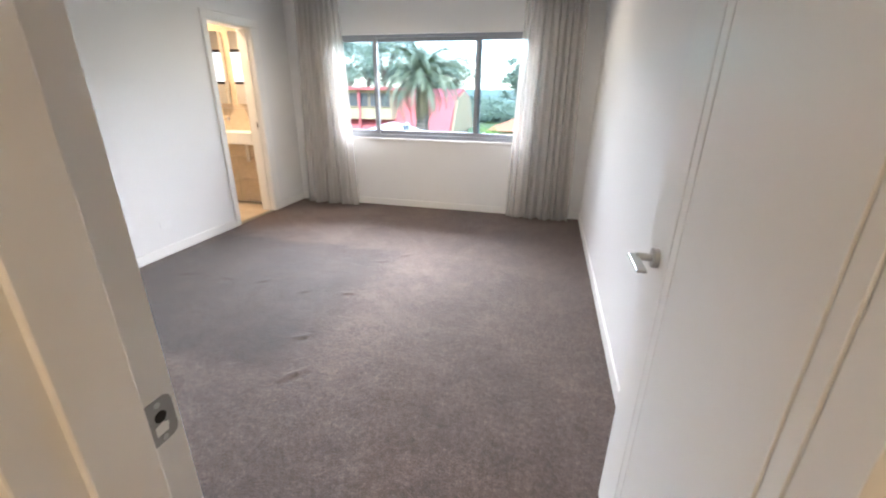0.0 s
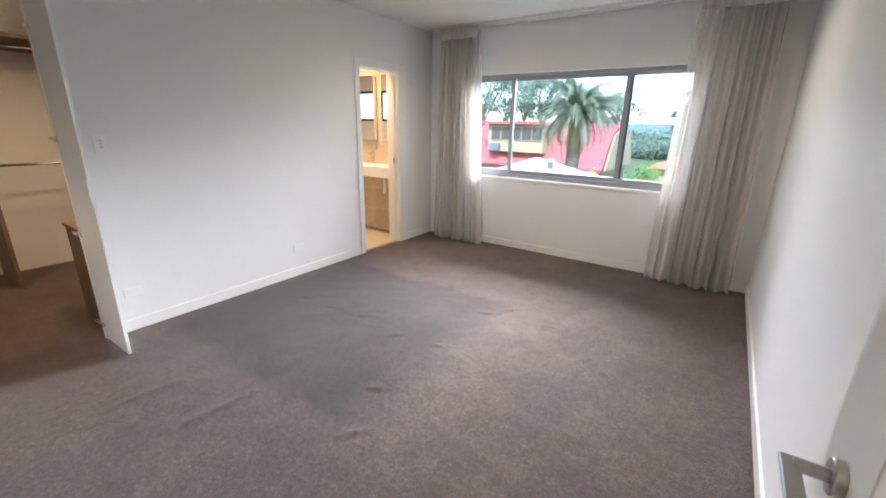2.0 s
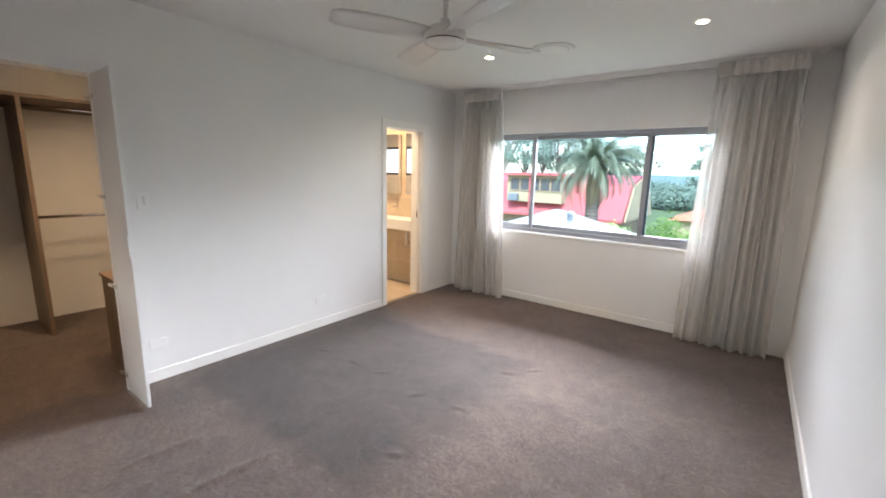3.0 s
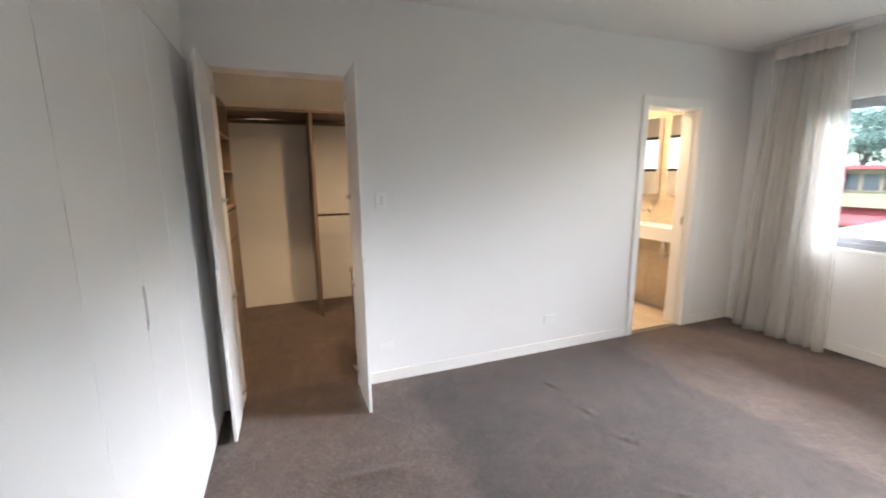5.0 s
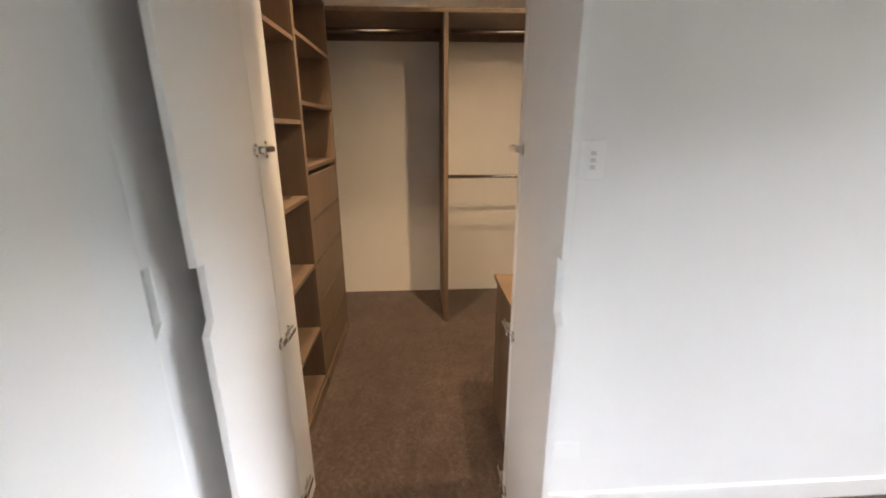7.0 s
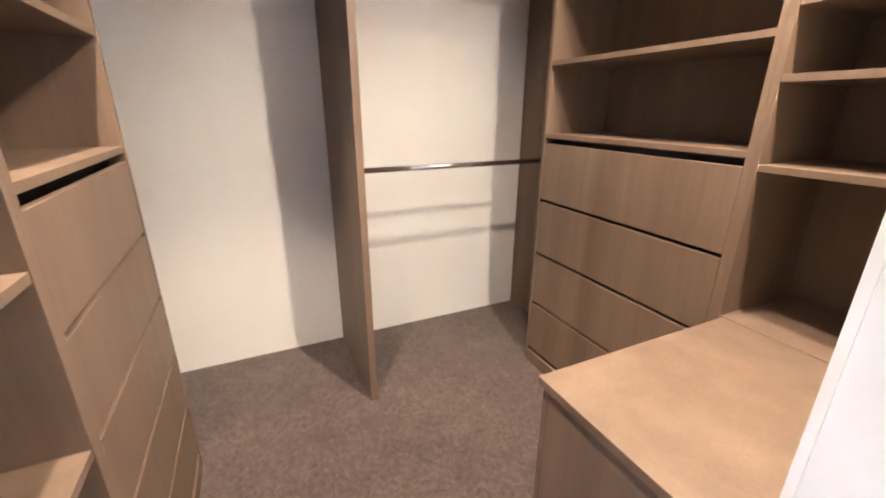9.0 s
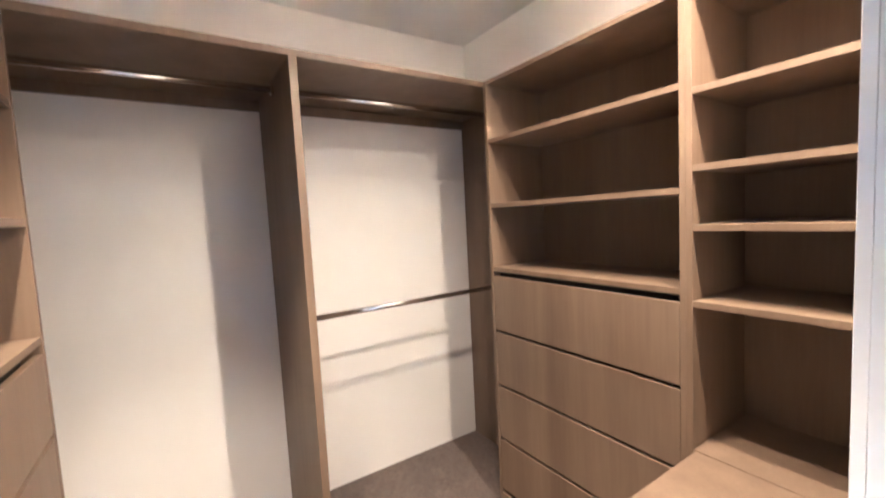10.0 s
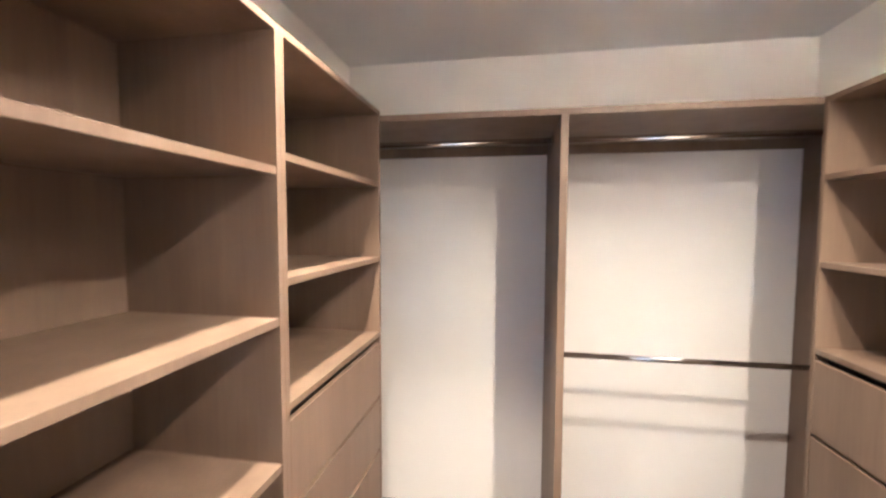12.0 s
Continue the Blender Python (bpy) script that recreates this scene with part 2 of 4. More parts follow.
def prism(points, axis, a0, a1, bevel=0.0):
    """A flat outline swept along an axis: for 'x' the points are (y, z), for 'y' (x, z), for 'z' (x, y)."""
    bm = bmesh.new()
    put = {'x': lambda p, a: (a, p[0], p[1]), 'y': lambda p, a: (p[0], a, p[1]), 'z': lambda p, a: (p[0], p[1], a)}[axis]
    lo = [bm.verts.new(put(p, a0)) for p in points]
    hi = [bm.verts.new(put(p, a1)) for p in points]
    n = len(points)
    bm.faces.new(lo)
    bm.faces.new(hi[::-1])
    for i in range(n):
        bm.faces.new((lo[i], hi[i], hi[(i + 1) % n], lo[(i + 1) % n]))
    bmesh.ops.recalc_face_normals(bm, faces=bm.faces)
    if bevel:
        bmesh.ops.bevel(bm, geom=list(bm.edges), offset=bevel, segments=1, affect='EDGES')
    return bm


def lathe(profile, n=32):
    """Turned about z; the profile is (radius, height) from bottom to top, closed where the radius is 0."""
    bm = bmesh.new()
    rings = []
    for r, z in profile:
        if r == 0:
            rings.append([bm.verts.new((0, 0, z))])
        else:
            rings.append([bm.verts.new((r * math.cos(2 * math.pi * i / n), r * math.sin(2 * math.pi * i / n), z)) for i in range(n)])
    for a, b in zip(rings, rings[1:]):
        for i in range(n):
            j = (i + 1) % n
            f = [a[0]] if len(a) == 1 else [a[i], a[j]]
            f += [b[0]] if len(b) == 1 else [b[j], b[i]]
            if len(f) > 2:
                bm.faces.new(f)
    bmesh.ops.recalc_face_normals(bm, faces=bm.faces)
    return bm


def tube(p, q, r, n=16):
    p, q = Vector(p), Vector(q)
    bm = lathe([(0, 0), (r, 0), (r, (q - p).length), (0, (q - p).length)], n)
    bm.transform(Matrix.Translation(p) @ (q - p).to_track_quat('Z', 'Y').to_matrix().to_4x4())
    return bm


def merge(*bms):
    """Joins several bmeshes of one part into the first."""
    for other in bms[1:]:
        me = bpy.data.meshes.new("joined")
        other.to_mesh(me)
        bms[0].from_mesh(me)
        bpy.data.meshes.remove(me)
        other.free()
    return bms[0]


def part(name, bm, material, parent=None, label="", smooth=False):
    me = bpy.data.meshes.new(name)
    bm.to_mesh(me)
    bm.free()
    me.materials.append(material)
    if smooth:
        for p in me.polygons:
            p.use_smooth = True
    ob = new(name, me)
    if parent:
        ob.parent = parent
        ob.matrix_parent_inverse = parent.matrix_world.inverted()
    if label:
        tagged(ob, label)
    return ob


def thing(name, x, y, z, label, category, group="", kind=""):
    ob = new(name)
    ob.matrix_world = Matrix.Translation((x, y, z))
    ob.empty_display_size = 0.1
    return tagged(ob, label, category, group, kind)


def hang(ob, parent):
    bpy.context.view_layer.update()
    ob.parent = parent
    ob.matrix_parent_inverse = parent.matrix_world.inverted()
    return ob


def structure(name, bm, material, label, category):
    return tagged(part(name, bm, material), label, category, kind="structure")


def pieces(*boxes):
    bm = bmesh.new()
    for b in boxes:
        add_box(bm, *b)
    return bm


# ---- plan ----
XW, XE, YN, H = -3.236, 0.487, 5.325, 2.58        # bedroom: west, east, north faces and ceiling
YS = 0.65                                           # face of the wardrobe run
RXB, RYS, RYN, RXE = -5.49, 0.245, 2.645, -3.400     # robe: back, south, north, inner east faces
BYS, BYN, BXB = 3.55, 4.97, -6.0                   # bathroom: south, north, back faces

# ---- large structure ----


def carpet():
    """One carpet through hall, bedroom and robe, with furniture dents and two ripples."""
    xs = np.unique(np.concatenate([np.arange(-5.49, 1.41, 0.15), np.arange(-3.0, -0.8, 0.016)]))
    ys = np.unique(np.concatenate([np.arange(-1.4, 5.36, 0.15), [5.347], np.arange(1.1, 3.8, 0.016)]))
    X, Y = np.meshgrid(xs, ys, indexing="ij")
    Z = np.zeros_like(X)
    dents = [(-2.726, 2.755, 0.3), (-2.37, 2.767, 0), (-2.04, 2.80, 0.6), (-1.62, 2.729, 0.9), (-1.30, 2.778, 0.2), (-1.314, 2.171, 0.5),
             (-1.13, 1.87, 0.95), (-1.128, 3.615, 0.8), (-1.288, 3.427, 0.4), (-1.16, 1.83, 0.95)]
    for x, y, a in dents:
        u = (X - x) * math.cos(a) + (Y - y) * math.sin(a)
        v = -(X - x) * math.sin(a) + (Y - y) * math.cos(a)
        Z -= 0.0045 * np.exp(-((u / 0.045) ** 4) - (v / 0.019) ** 4)
        Z += 0.007 * np.exp(-((u / 0.05) ** 2) - ((v - 0.036) / 0.016) ** 2)
    for x, y0, y1, h in ((-2.32, 1.16, 1.66, 0.007), (-1.89, 1.28, 1.82, 0.008), (-2.1, 1.15, 1.35, 0.004)):
        inside = np.clip((Y - y0) / 0.12, 0, 1) * np.clip((y1 - Y) / 0.12, 0, 1)
        Z += h * inside * np.exp(-(((X - x - 0.03 * np.sin(Y * 4)) / 0.028) ** 2))
    nx, ny = X.shape
    verts = np.stack([X, Y, Z], -1).reshape(-1, 3)
    i, j = np.meshgrid(np.arange(nx - 1), np.arange(ny - 1), indexing="ij")
    k = (i * ny + j).ravel()
    quads = np.stack([k, k + ny, k + ny + 1, k + 1], -1)
    mid = verts[quads].mean(1)
    keep = ~((mid[:, 0] < -3.3) & ((mid[:, 1] > 2.75) | (mid[:, 1] < 0.1)))
    me = bpy.data.meshes.new("floor")
    me.from_pydata(verts.tolist(), [], quads[keep].tolist())
    me.materials.append(CARPET)
    for p in me.polygons:
        p.use_smooth = True
    tagged(new("floor", me), "worn taupe cut-pile carpet with furniture dents and footmarks", "carpet", kind="structure")


carpet()
structure("subfloor", box(-6.2, 1.6, -1.6, 5.6, -0.2, -0.03), GROUT, "concrete slab below the floor coverings", "floor slab")
structure("ceiling", pieces((-6.2, 1.6, -1.6, 5.6, H, H + 0.15)), CEIL, "flat white painted plaster ceiling", "ceiling")

WX0, WX1, WZ0, WZ1 = -2.76, -0.20, 0.866, 2.05      # window opening
structure("wall_north", pieces((XW - 0.114, WX0, YN, YN + 0.24, -0.05, H), (WX1, XE + 0.12, YN, YN + 0.24, -0.05, H),
                               (WX0, WX1, YN, YN + 0.24, -0.05, WZ0), (WX0, WX1, YN, YN + 0.24, WZ1, H)), WALL,
          "white painted wall with a wide window opening", "wall")
RO0, RO1, ROZ = 0.757, 1.503, 2.10                 # robe opening
BO0, BO1, BOZ = 4.035, 4.64, 2.04                   # bathroom opening
structure("wall_west", pieces((RXE, XW, RYS, RO0, -0.05, H), (-3.272, XW, RO0, RO1, ROZ, H), (RXE, -3.272, RO0, RO1 + 0.045, ROZ, H), (-3.272, XW, RO1, BO0 - 0.02, -0.05, H), (RXE, -3.272, RO1 + 0.045, BO0 - 0.02, -0.05, H),
                              (RXE, XW, BO0 - 0.02, BO1 + 0.02, BOZ + 0.02, H), (RXE, XW, BO1 + 0.02, YN, -0.05, H)), WALL,
          "white painted wall with robe and bathroom openings", "wall")
structure("wall_east", box(XE, XE + 0.12, YS - 0.1, YN, -0.05, H), WALL, "white painted side wall", "wall")
JX, HX = -0.438, 0.395                              # entry jambs
structure("wall_south", pieces((-0.56, JX - 0.02, 0.53, 0.66, -0.05, H), (JX - 0.02, HX + 0.02, 0.53, 0.66, 2.075, H),
                               (HX + 0.02, XE, 0.53, 0.66, -0.05, H), (RXE, -0.56, YS - 0.62, YS - 0.004, 2.13, H)), WALL,
          "white painted wall over wardrobe and entry door", "wall")
structure("wall_hall", pieces((-1.5, -1.38, -1.4, 0.53, -0.05, H), (1.28, 1.4, -1.4, 0.53, -0.05, H), (-1.5, 1.4, -1.5, -1.4, -0.05, H),
                              (XE, 1.28, 0.53, 0.66, -0.05, H), (-1.38, -0.56, 0.40, 0.53, -0.05, H)), WALL,
          "white painted hallway walls", "wall")
structure("wall_wardrobe_back", pieces((RXE, -0.56, -0.10, YS - 0.62, -0.05, H), (-0.575, -0.56, YS - 0.62, 0.40, -0.05, H)), WALL,
          "plain wall behind the built-in wardrobe", "wall")
for name, b in (("wall_robe_west", (RXB - 0.12, RXB, RYS - 0.12, RYN + 0.12, -0.05, H)), ("wall_robe_south", (RXB, RXE, RYS - 0.12, RYS, -0.05, H)),
                ("wall_robe_north", (RXB, RXE, RYN, RYN + 0.12, -0.05, H))):
    structure(name, box(*b), ROBEW, "cream painted walk-in robe wall", "wall")
BW0, BW1, BWZ0, BWZ1 = -5.75, -4.40, 1.50, 2.0
structure("wall_bathroom", pieces((BXB - 0.12, BXB, BYS - 0.12, BYN + 0.12, -0.05, H), (BXB, RXE, BYN, BYN + 0.12, -0.05, H),
                                  (BXB, BW0, BYS - 0.12, BYS, -0.05, H), (BW1, RXE, BYS - 0.12, BYS, -0.05, H),
                                  (BW0, BW1, BYS - 0.12, BYS, -0.05, BWZ0), (BW0, BW1, BYS - 0.12, BYS, BWZ1, H)), ROBEW,
          "cream bathroom walls", "wall")
bath_floor = structure("floor_bathroom", box(BXB, XW - 0.045, BYS, BYN, -0.03, -0.006), GROUT, "beige stone tiled bathroom floor", "floor")

SK = 0.085


def skirting(x0, x1, y0, y1):
    structure("baseboard", box(x0, x1, y0, y1, -0.01, SK, 0.003), TRIM, "white gloss painted skirting board", "skirting board")


skirting(XW, XW + 0.013, RO1 + 0.004, BO0 - 0.078)
skirting(XW, XW + 0.013, BO1 + 0.135, YN)
skirting(XW + 0.013, XE - 0.013, YN - 0.013, YN)
skirting(XE - 0.013, XE, 0.665, YN)

# window: frame, sashes, glass, sill
win = thing("window_1", (WX0 + WX1) / 2, 5.42, WZ0, "wide grey aluminium three-pane sliding window", "window", kind="structure")
FY0, FY1 = 5.385, 5.475
for b in ((WX0, WX1, FY0, FY1, WZ1 - 0.035, WZ1), (WX0, WX1, FY0, FY1, WZ0, WZ0 + 0.045),
          (WX0, WX0 + 0.04, FY0, FY1, WZ0 + 0.045, WZ1 - 0.035), (WX1 - 0.04, WX1, FY0, FY1, WZ0 + 0.045, WZ1 - 0.035)):
    part("window_frame", box(*b, 0.003), ALU, win)
GZ0, GZ1 = WZ0 + 0.045, WZ1 - 0.035


def sash(x0, x1, y):
    s = part("sash", pieces((x0, x0 + 0.045, y - 0.017, y + 0.017, GZ0, GZ1), (x1 - 0.045, x1, y - 0.017, y + 0.017, GZ0, GZ1),
                            (x0 + 0.045, x1 - 0.045, y - 0.017, y + 0.017, GZ0, GZ0 + 0.045),
                            (x0 + 0.045, x1 - 0.045, y - 0.017, y + 0.017, GZ1 - 0.04, GZ1)), ALU, win)
    g = part("pane", box(x0 + 0.045, x1 - 0.045, y - 0.003, y + 0.003, GZ0 + 0.045, GZ1 - 0.04), GLASS, s, "clear glass pane")
    g.visible_shadow = False


sash(WX0 + 0.04, -2.075, 5.41)
sash(-2.14, -0.80, 5.448)
sash(-0.865, WX1 - 0.04, 5.41)
part("window_sill", box(WX0 - 0.02, WX1 + 0.02, YN - 0.012, FY0, WZ0 - 0.028, WZ0 - 0.002, 0.003), TRIM, win, "narrow white timber sill board")
part("head_reveal", box(WX0, WX1, YN + 0.002, FY0, WZ1 - 0.004, WZ1 - 0.001), TRIM, win)

# bathroom doorway: jambs, architrave, latch recess
bdr = thing("door_2", XW, (BO0 + BO1) / 2, 0, "white cavity-slider doorway into the bathroom, slid open", "doorway", kind="structure")
part("jamb", box(RXE - 0.005, XW + 0.004, BO0 - 0.02, BO0, 0, BOZ, 0.002), TRIM, bdr)
part("jamb", box(RXE - 0.005, XW + 0.004, BO1, BO1 + 0.02, 0, BOZ, 0.002), TRIM, bdr)
part("head", box(RXE - 0.005, XW + 0.004, BO0 - 0.02, BO1 + 0.02, BOZ, BOZ + 0.02, 0.002), TRIM, bdr)
part("architrave", box(XW, XW + 0.018, BO0 - 0.077, BO0 - 0.008, 0, BOZ + 0.008, 0.004), TRIM, bdr)
part("architrave", box(XW, XW + 0.018, BO1 + 0.008, BO1 + 0.133, 0, BOZ + 0.008, 0.004), TRIM, bdr)
part("architrave", box(XW, XW + 0.018, BO0 - 0.077, BO1 + 0.133, BOZ + 0.008, BOZ + 0.09, 0.004), TRIM, bdr)
part("sliding_door_edge", box(-3.312, -3.276, BO1 - 0.012, BO1 - 0.001, 0.01, BOZ - 0.005, 0.002), DOORW, bdr, "white edge of the retracted door")
latch = part("latch_plate", box(-3.304, -3.284, BO1 - 0.0145, BO1 - 0.0121, 0.99, 1.075, 0.001), NICKEL, bdr, "small satin steel latch plate")
part("latch_slot", box(-3.299, -3.289, BO1 - 0.0155, BO1 - 0.0146, 1.01, 1.055), DARK, latch)
structure("trim", box(XW - 0.05, XW + 0.004, BO0, BO1, -0.004, 0.004), STRIKE, "thin metal carpet edging strip at the bathroom doorway", "threshold trim")

# entry doorway: rebated jamb with a strike plate on the latch side
edr = thing("door_frame", JX, 0.6, 0, "white painted rebated entry door frame with strike plate", "door frame", kind="structure")
part("jamb", box(JX - 0.02, JX, 0.50, 0.680, 0, 2.055, 0.002), TRIM, edr)
part("door_stop", box(JX, JX + 0.012, 0.553, 0.629, 0, 2.043, 0.002), TRIM, edr)
part("jamb", box(HX, HX + 0.02, 0.50, 0.680, 0, 2.055, 0.002), TRIM, edr)
part("head", box(JX - 0.02, HX + 0.02, 0.50, 0.680, 2.055, 2.075, 0.002), TRIM, edr)
part("architrave", box(JX - 0.085, JX - 0.006, 0.512, 0.529, 0, 2.14, 0.004), TRIM, edr)
part("architrave", box(JX - 0.085, JX - 0.0201, 0.6605, 0.678, 0, 2.14, 0.004), TRIM, edr)
part("architrave", box(JX - 0.0199, XE - 0.001, 0.6605, 0.678, 2.0755, 2.14, 0.004), TRIM, edr)
plate = part("strike_plate", prism([(0.633, 0.970), (0.662, 0.970), (0.669, 0.974), (0.672, 0.981), (0.672, 1.026), (0.669, 1.033), (0.662, 1.037), (0.633, 1.037)], 'x', JX, JX + 0.0022, 0.0005),
             STRIKE, edr, "satin steel strike plate")
# latch hole painted on the plate: black disc for shade, pale patch for light
part("latch_hole", tube((JX + 0.0019, 0.651, 1.010), (JX + 0.0027, 0.651, 1.010), 0.0085, 20), DARK, plate)
part("latch_lit_patch", prism([(0.640, 0.984), (0.657, 0.984), (0.660, 0.996), (0.652, 1.0005), (0.640, 0.998)], 'x', JX + 0.0019, JX + 0.0030, 0.0003), TRIM, plate, "pale patch painting the lit lower part of the latch hole")
for z in (0.977, 1.029):
    sc = tube((JX + 0.002, 0.650, z), (JX + 0.0032, 0.650, z), 0.0042, 10)
    part("screw", sc, NICKEL, plate)

# ---- bedroom things ----


def entry_door():
    """White flush door with pairs of V-grooves, standing open against the east wall."""
    x0, x1, y0, y1 = 0.342, 0.380, 0.69, 1.545
    d = thing("entry_door", (x0 + x1) / 2, y0, 0.012, "white painted door with vertical grooves, standing open", "door")
    cuts = [0.77, 0.812, 1.305, 1.355]
    outline = [(x1, y0), (x0, y0)]
    for c in cuts:
        outline += [(x0, c - 0.0042), (x0 + 0.011, c - 0.0034), (x0 + 0.011, c + 0.0034), (x0, c + 0.0042)]
    outline += [(x0, y1), (x1, y1)]
    part("leaf", prism(outline, 'z', 0.012, 2.05), DOORW, d)
    for face, sgn in ((x0, -1), (x1, 1)):
        rose = lathe([(0, 0), (0.027, 0), (0.027, 0.012), (0.0255, 0.0145), (0.015, 0.0145), (0.014, 0.0135), (0, 0.0135)], 40)
        rose.transform(Matrix.Translation((face, 1.445, 1.01)) @ pose(0, 0, 0, 0, 90 * sgn, 0))
        h = part("lever_handle", rose, NICKEL, d, "brushed nickel lever handle on a round rose")
        part("spindle", tube((face + sgn * 0.013, 1.445, 1.01), (face + sgn * 0.056, 1.445, 1.01), 0.0105, 20), NICKEL, h)
        part("lever", box(face + sgn * 0.047, face + sgn * 0.072, 1.335, 1.458, 1.0055, 1.0145, 0.002), NICKEL, h)
    part("latch_face", box(x0 + 0.009, x1 - 0.009, y1, y1 + 0.002, 0.95, 1.07, 0.0005), STRIKE, d)
    for z in (0.25, 1.05, 1.85):
        part("hinge", tube((x1 + 0.004, y0 - 0.004, z - 0.05), (x1 + 0.004, y0 - 0.004, z + 0.05), 0.006, 12), NICKEL, d)


def notched(u0, u1, z0, z1, side):
    """Outline of a cabinet door with a finger notch cut out of one long edge (side 0: none, 1: at u1, -1: at u0)."""
    n, za, zb = 0.026, 0.983, 1.138
    if side == 0:
        return [(u0, z0), (u1, z0), (u1, z1), (u0, z1)]
    if side > 0:
        return [(u0, z0), (u1, z0), (u1, za), (u1 - n, za + n), (u1 - n, zb), (u1, zb), (u1, z1), (u0, z1)]
    return [(u0, z0), (u1, z0), (u1, z1), (u0, z1), (u0, zb), (u0 + n, zb), (u0 + n, za + n), (u0, za)]


def wardrobe(x0, x1, notches):
    """One two-door cabinet of the built-in run."""
    w = thing("wardrobe_cabinet", (x0 + x1) / 2, 0.35, 0, "white laminate built-in wardrobe cabinet, doors shut, notched finger pulls",
              "wardrobe", "built-in wardrobe run")
    t = 0.018
    for a in (x0, x1 - t):
        part("side_panel", box(a + 0.0005, a + t - 0.0005, YS - 0.60, YS - 0.021, 0.0, 2.125), CABW, w)
    part("back_panel", box(x0 + t, x1 - t, YS - 0.60, YS - 0.585, 0.06, 2.125), CABW, w)
    part("top_panel", box(x0 + t, x1 - t, YS - 0.585, YS - 0.021, 2.107, 2.125), CABW, w)
    part("plinth", box(x0 + t, x1 - t, YS - 0.06, YS - 0.045, 0.0, 0.06), DARK, w)
    mid = (x0 + x1) / 2
    # unseen white strip, added so the gap between the doors stays light
    part("gap_backing", box(mid - 0.03, mid + 0.03, YS - 0.05, YS - 0.0305, 0.06, 2.107), CABW, w)
    for a, b, side in ((x0, mid, notches[0]), (mid, x1, notches[1])):
        dr = part("door", prism(notched(a + 0.001, b - 0.001, 0.022, 2.12, side), 'y', YS - 0.018, YS, 0.001), CABW, w)
        if side:
            e = b - 0.028 if side > 0 else a + 0.002
            # the notch's shade is painted in with a grey plate
            part("finger_recess", box(e, e + 0.026, YS - 0.030, YS - 0.0185, 0.98, 1.14), RECESS, dr, "recess behind the finger notch, its shade painted grey")


entry_door()
for a, b, nn in ((-3.236, -2.449, (1, 0)), (-2.449, -1.645, (1, 0)), (-1.645, -0.865, (1, 0))):
    wardrobe(a + 0.0005, b - 0.0005, nn)
fill = thing("wardrobe_end_panel", -0.72, 0.35, 0, "white laminate filler panel at the wardrobe's end", "wardrobe panel", "built-in wardrobe run")
part("panel", box(-0.864, -0.577, YS - 0.6, YS - 0.002, 0.0, 2.125, 0.001), CABW, fill)


def hinge(parent, x, y, z, inward, back):
    """Concealed cabinet hinge: cup in the leaf, bent arm, cross-shaped plate on the jamb; inward is +1 or -1 along y."""
    h = part("hinge", lathe([(0, 0), (0.019, 0), (0.019, 0.003), (0.014, 0.004), (0, 0.0035)], 24), CHROME, parent, "nickel-plated concealed hinge")
    h.data.transform(Matrix.Translation((x, y, z)) @ pose(0, 0, 0, -90 * inward, 0, 0))
    part("hinge_arm", merge(box(x - 0.100, x - 0.018, y + inward * 0.010, y + inward * 0.021, z - 0.008, z + 0.008, 0.002),
                            box(x - 0.030, x + 0.012, y + inward * 0.003, y + inward * 0.014, z - 0.011, z + 0.011, 0.002)), CHROME, h)
    part("hinge_plate", merge(box(x - 0.088, x - 0.071, y - inward * back, y - inward * (back - 0.003), z - 0.027, z + 0.027, 0.0012),
                              box(x - 0.086, x - 0.050, y - inward * (back - 0.003), y + inward * 0.006, z - 0.0075, z + 0.0075, 0.0015),
                              box(x - 0.112, x - 0.045, y + inward * 0.006, y + inward * 0.010, z - 0.010, z + 0.010, 0.001)), NICKEL, h)
    for d in (-0.019, 0.019):
        part("screw", tube((x - 0.079, y - inward * (back - 0.003), z + d), (x - 0.079, y - inward * (back - 0.005), z + d), 0.005, 10), CHROME, h)


def robe_door(y0, y1, inward, label):
    d = thing("robe_door", -3.24, (y0 + y1) / 2, 0.013, label, "cupboard door", "double doors of the walk-in robe")
    part("leaf", prism(notched(-3.252, -2.850, 0.013, 2.094, 1), 'y', y0, y1, 0.001), CABW, d)
    face = y1 if inward > 0 else y0
    for z in (1.965, 1.35, 0.755, 0.115):
        hinge(d, -3.226, face, z, inward, 0.002 if inward > 0 else 0.0435)


robe_door(0.738, 0.756, 1, "white laminate robe door with notched edge, swung open beside the wardrobe")
cap = thing("screw_cap", -3.345, RO1 + 0.045, 1.10, "small white plastic screw cap on the robe jamb", "screw cap")
part("cap", lathe([(0, 0), (0.0065, 0), (0.005, 0.002), (0, 0.003)], 14), PLASTIC, cap).data.transform(Matrix.Translation((-3.345, RO1 + 0.045, 1.10)) @ pose(0, 0, 0, 90, 0, 0))
robe_door(1.504, 1.522, -1, "white laminate robe door with notched edge, swung open to the wall")


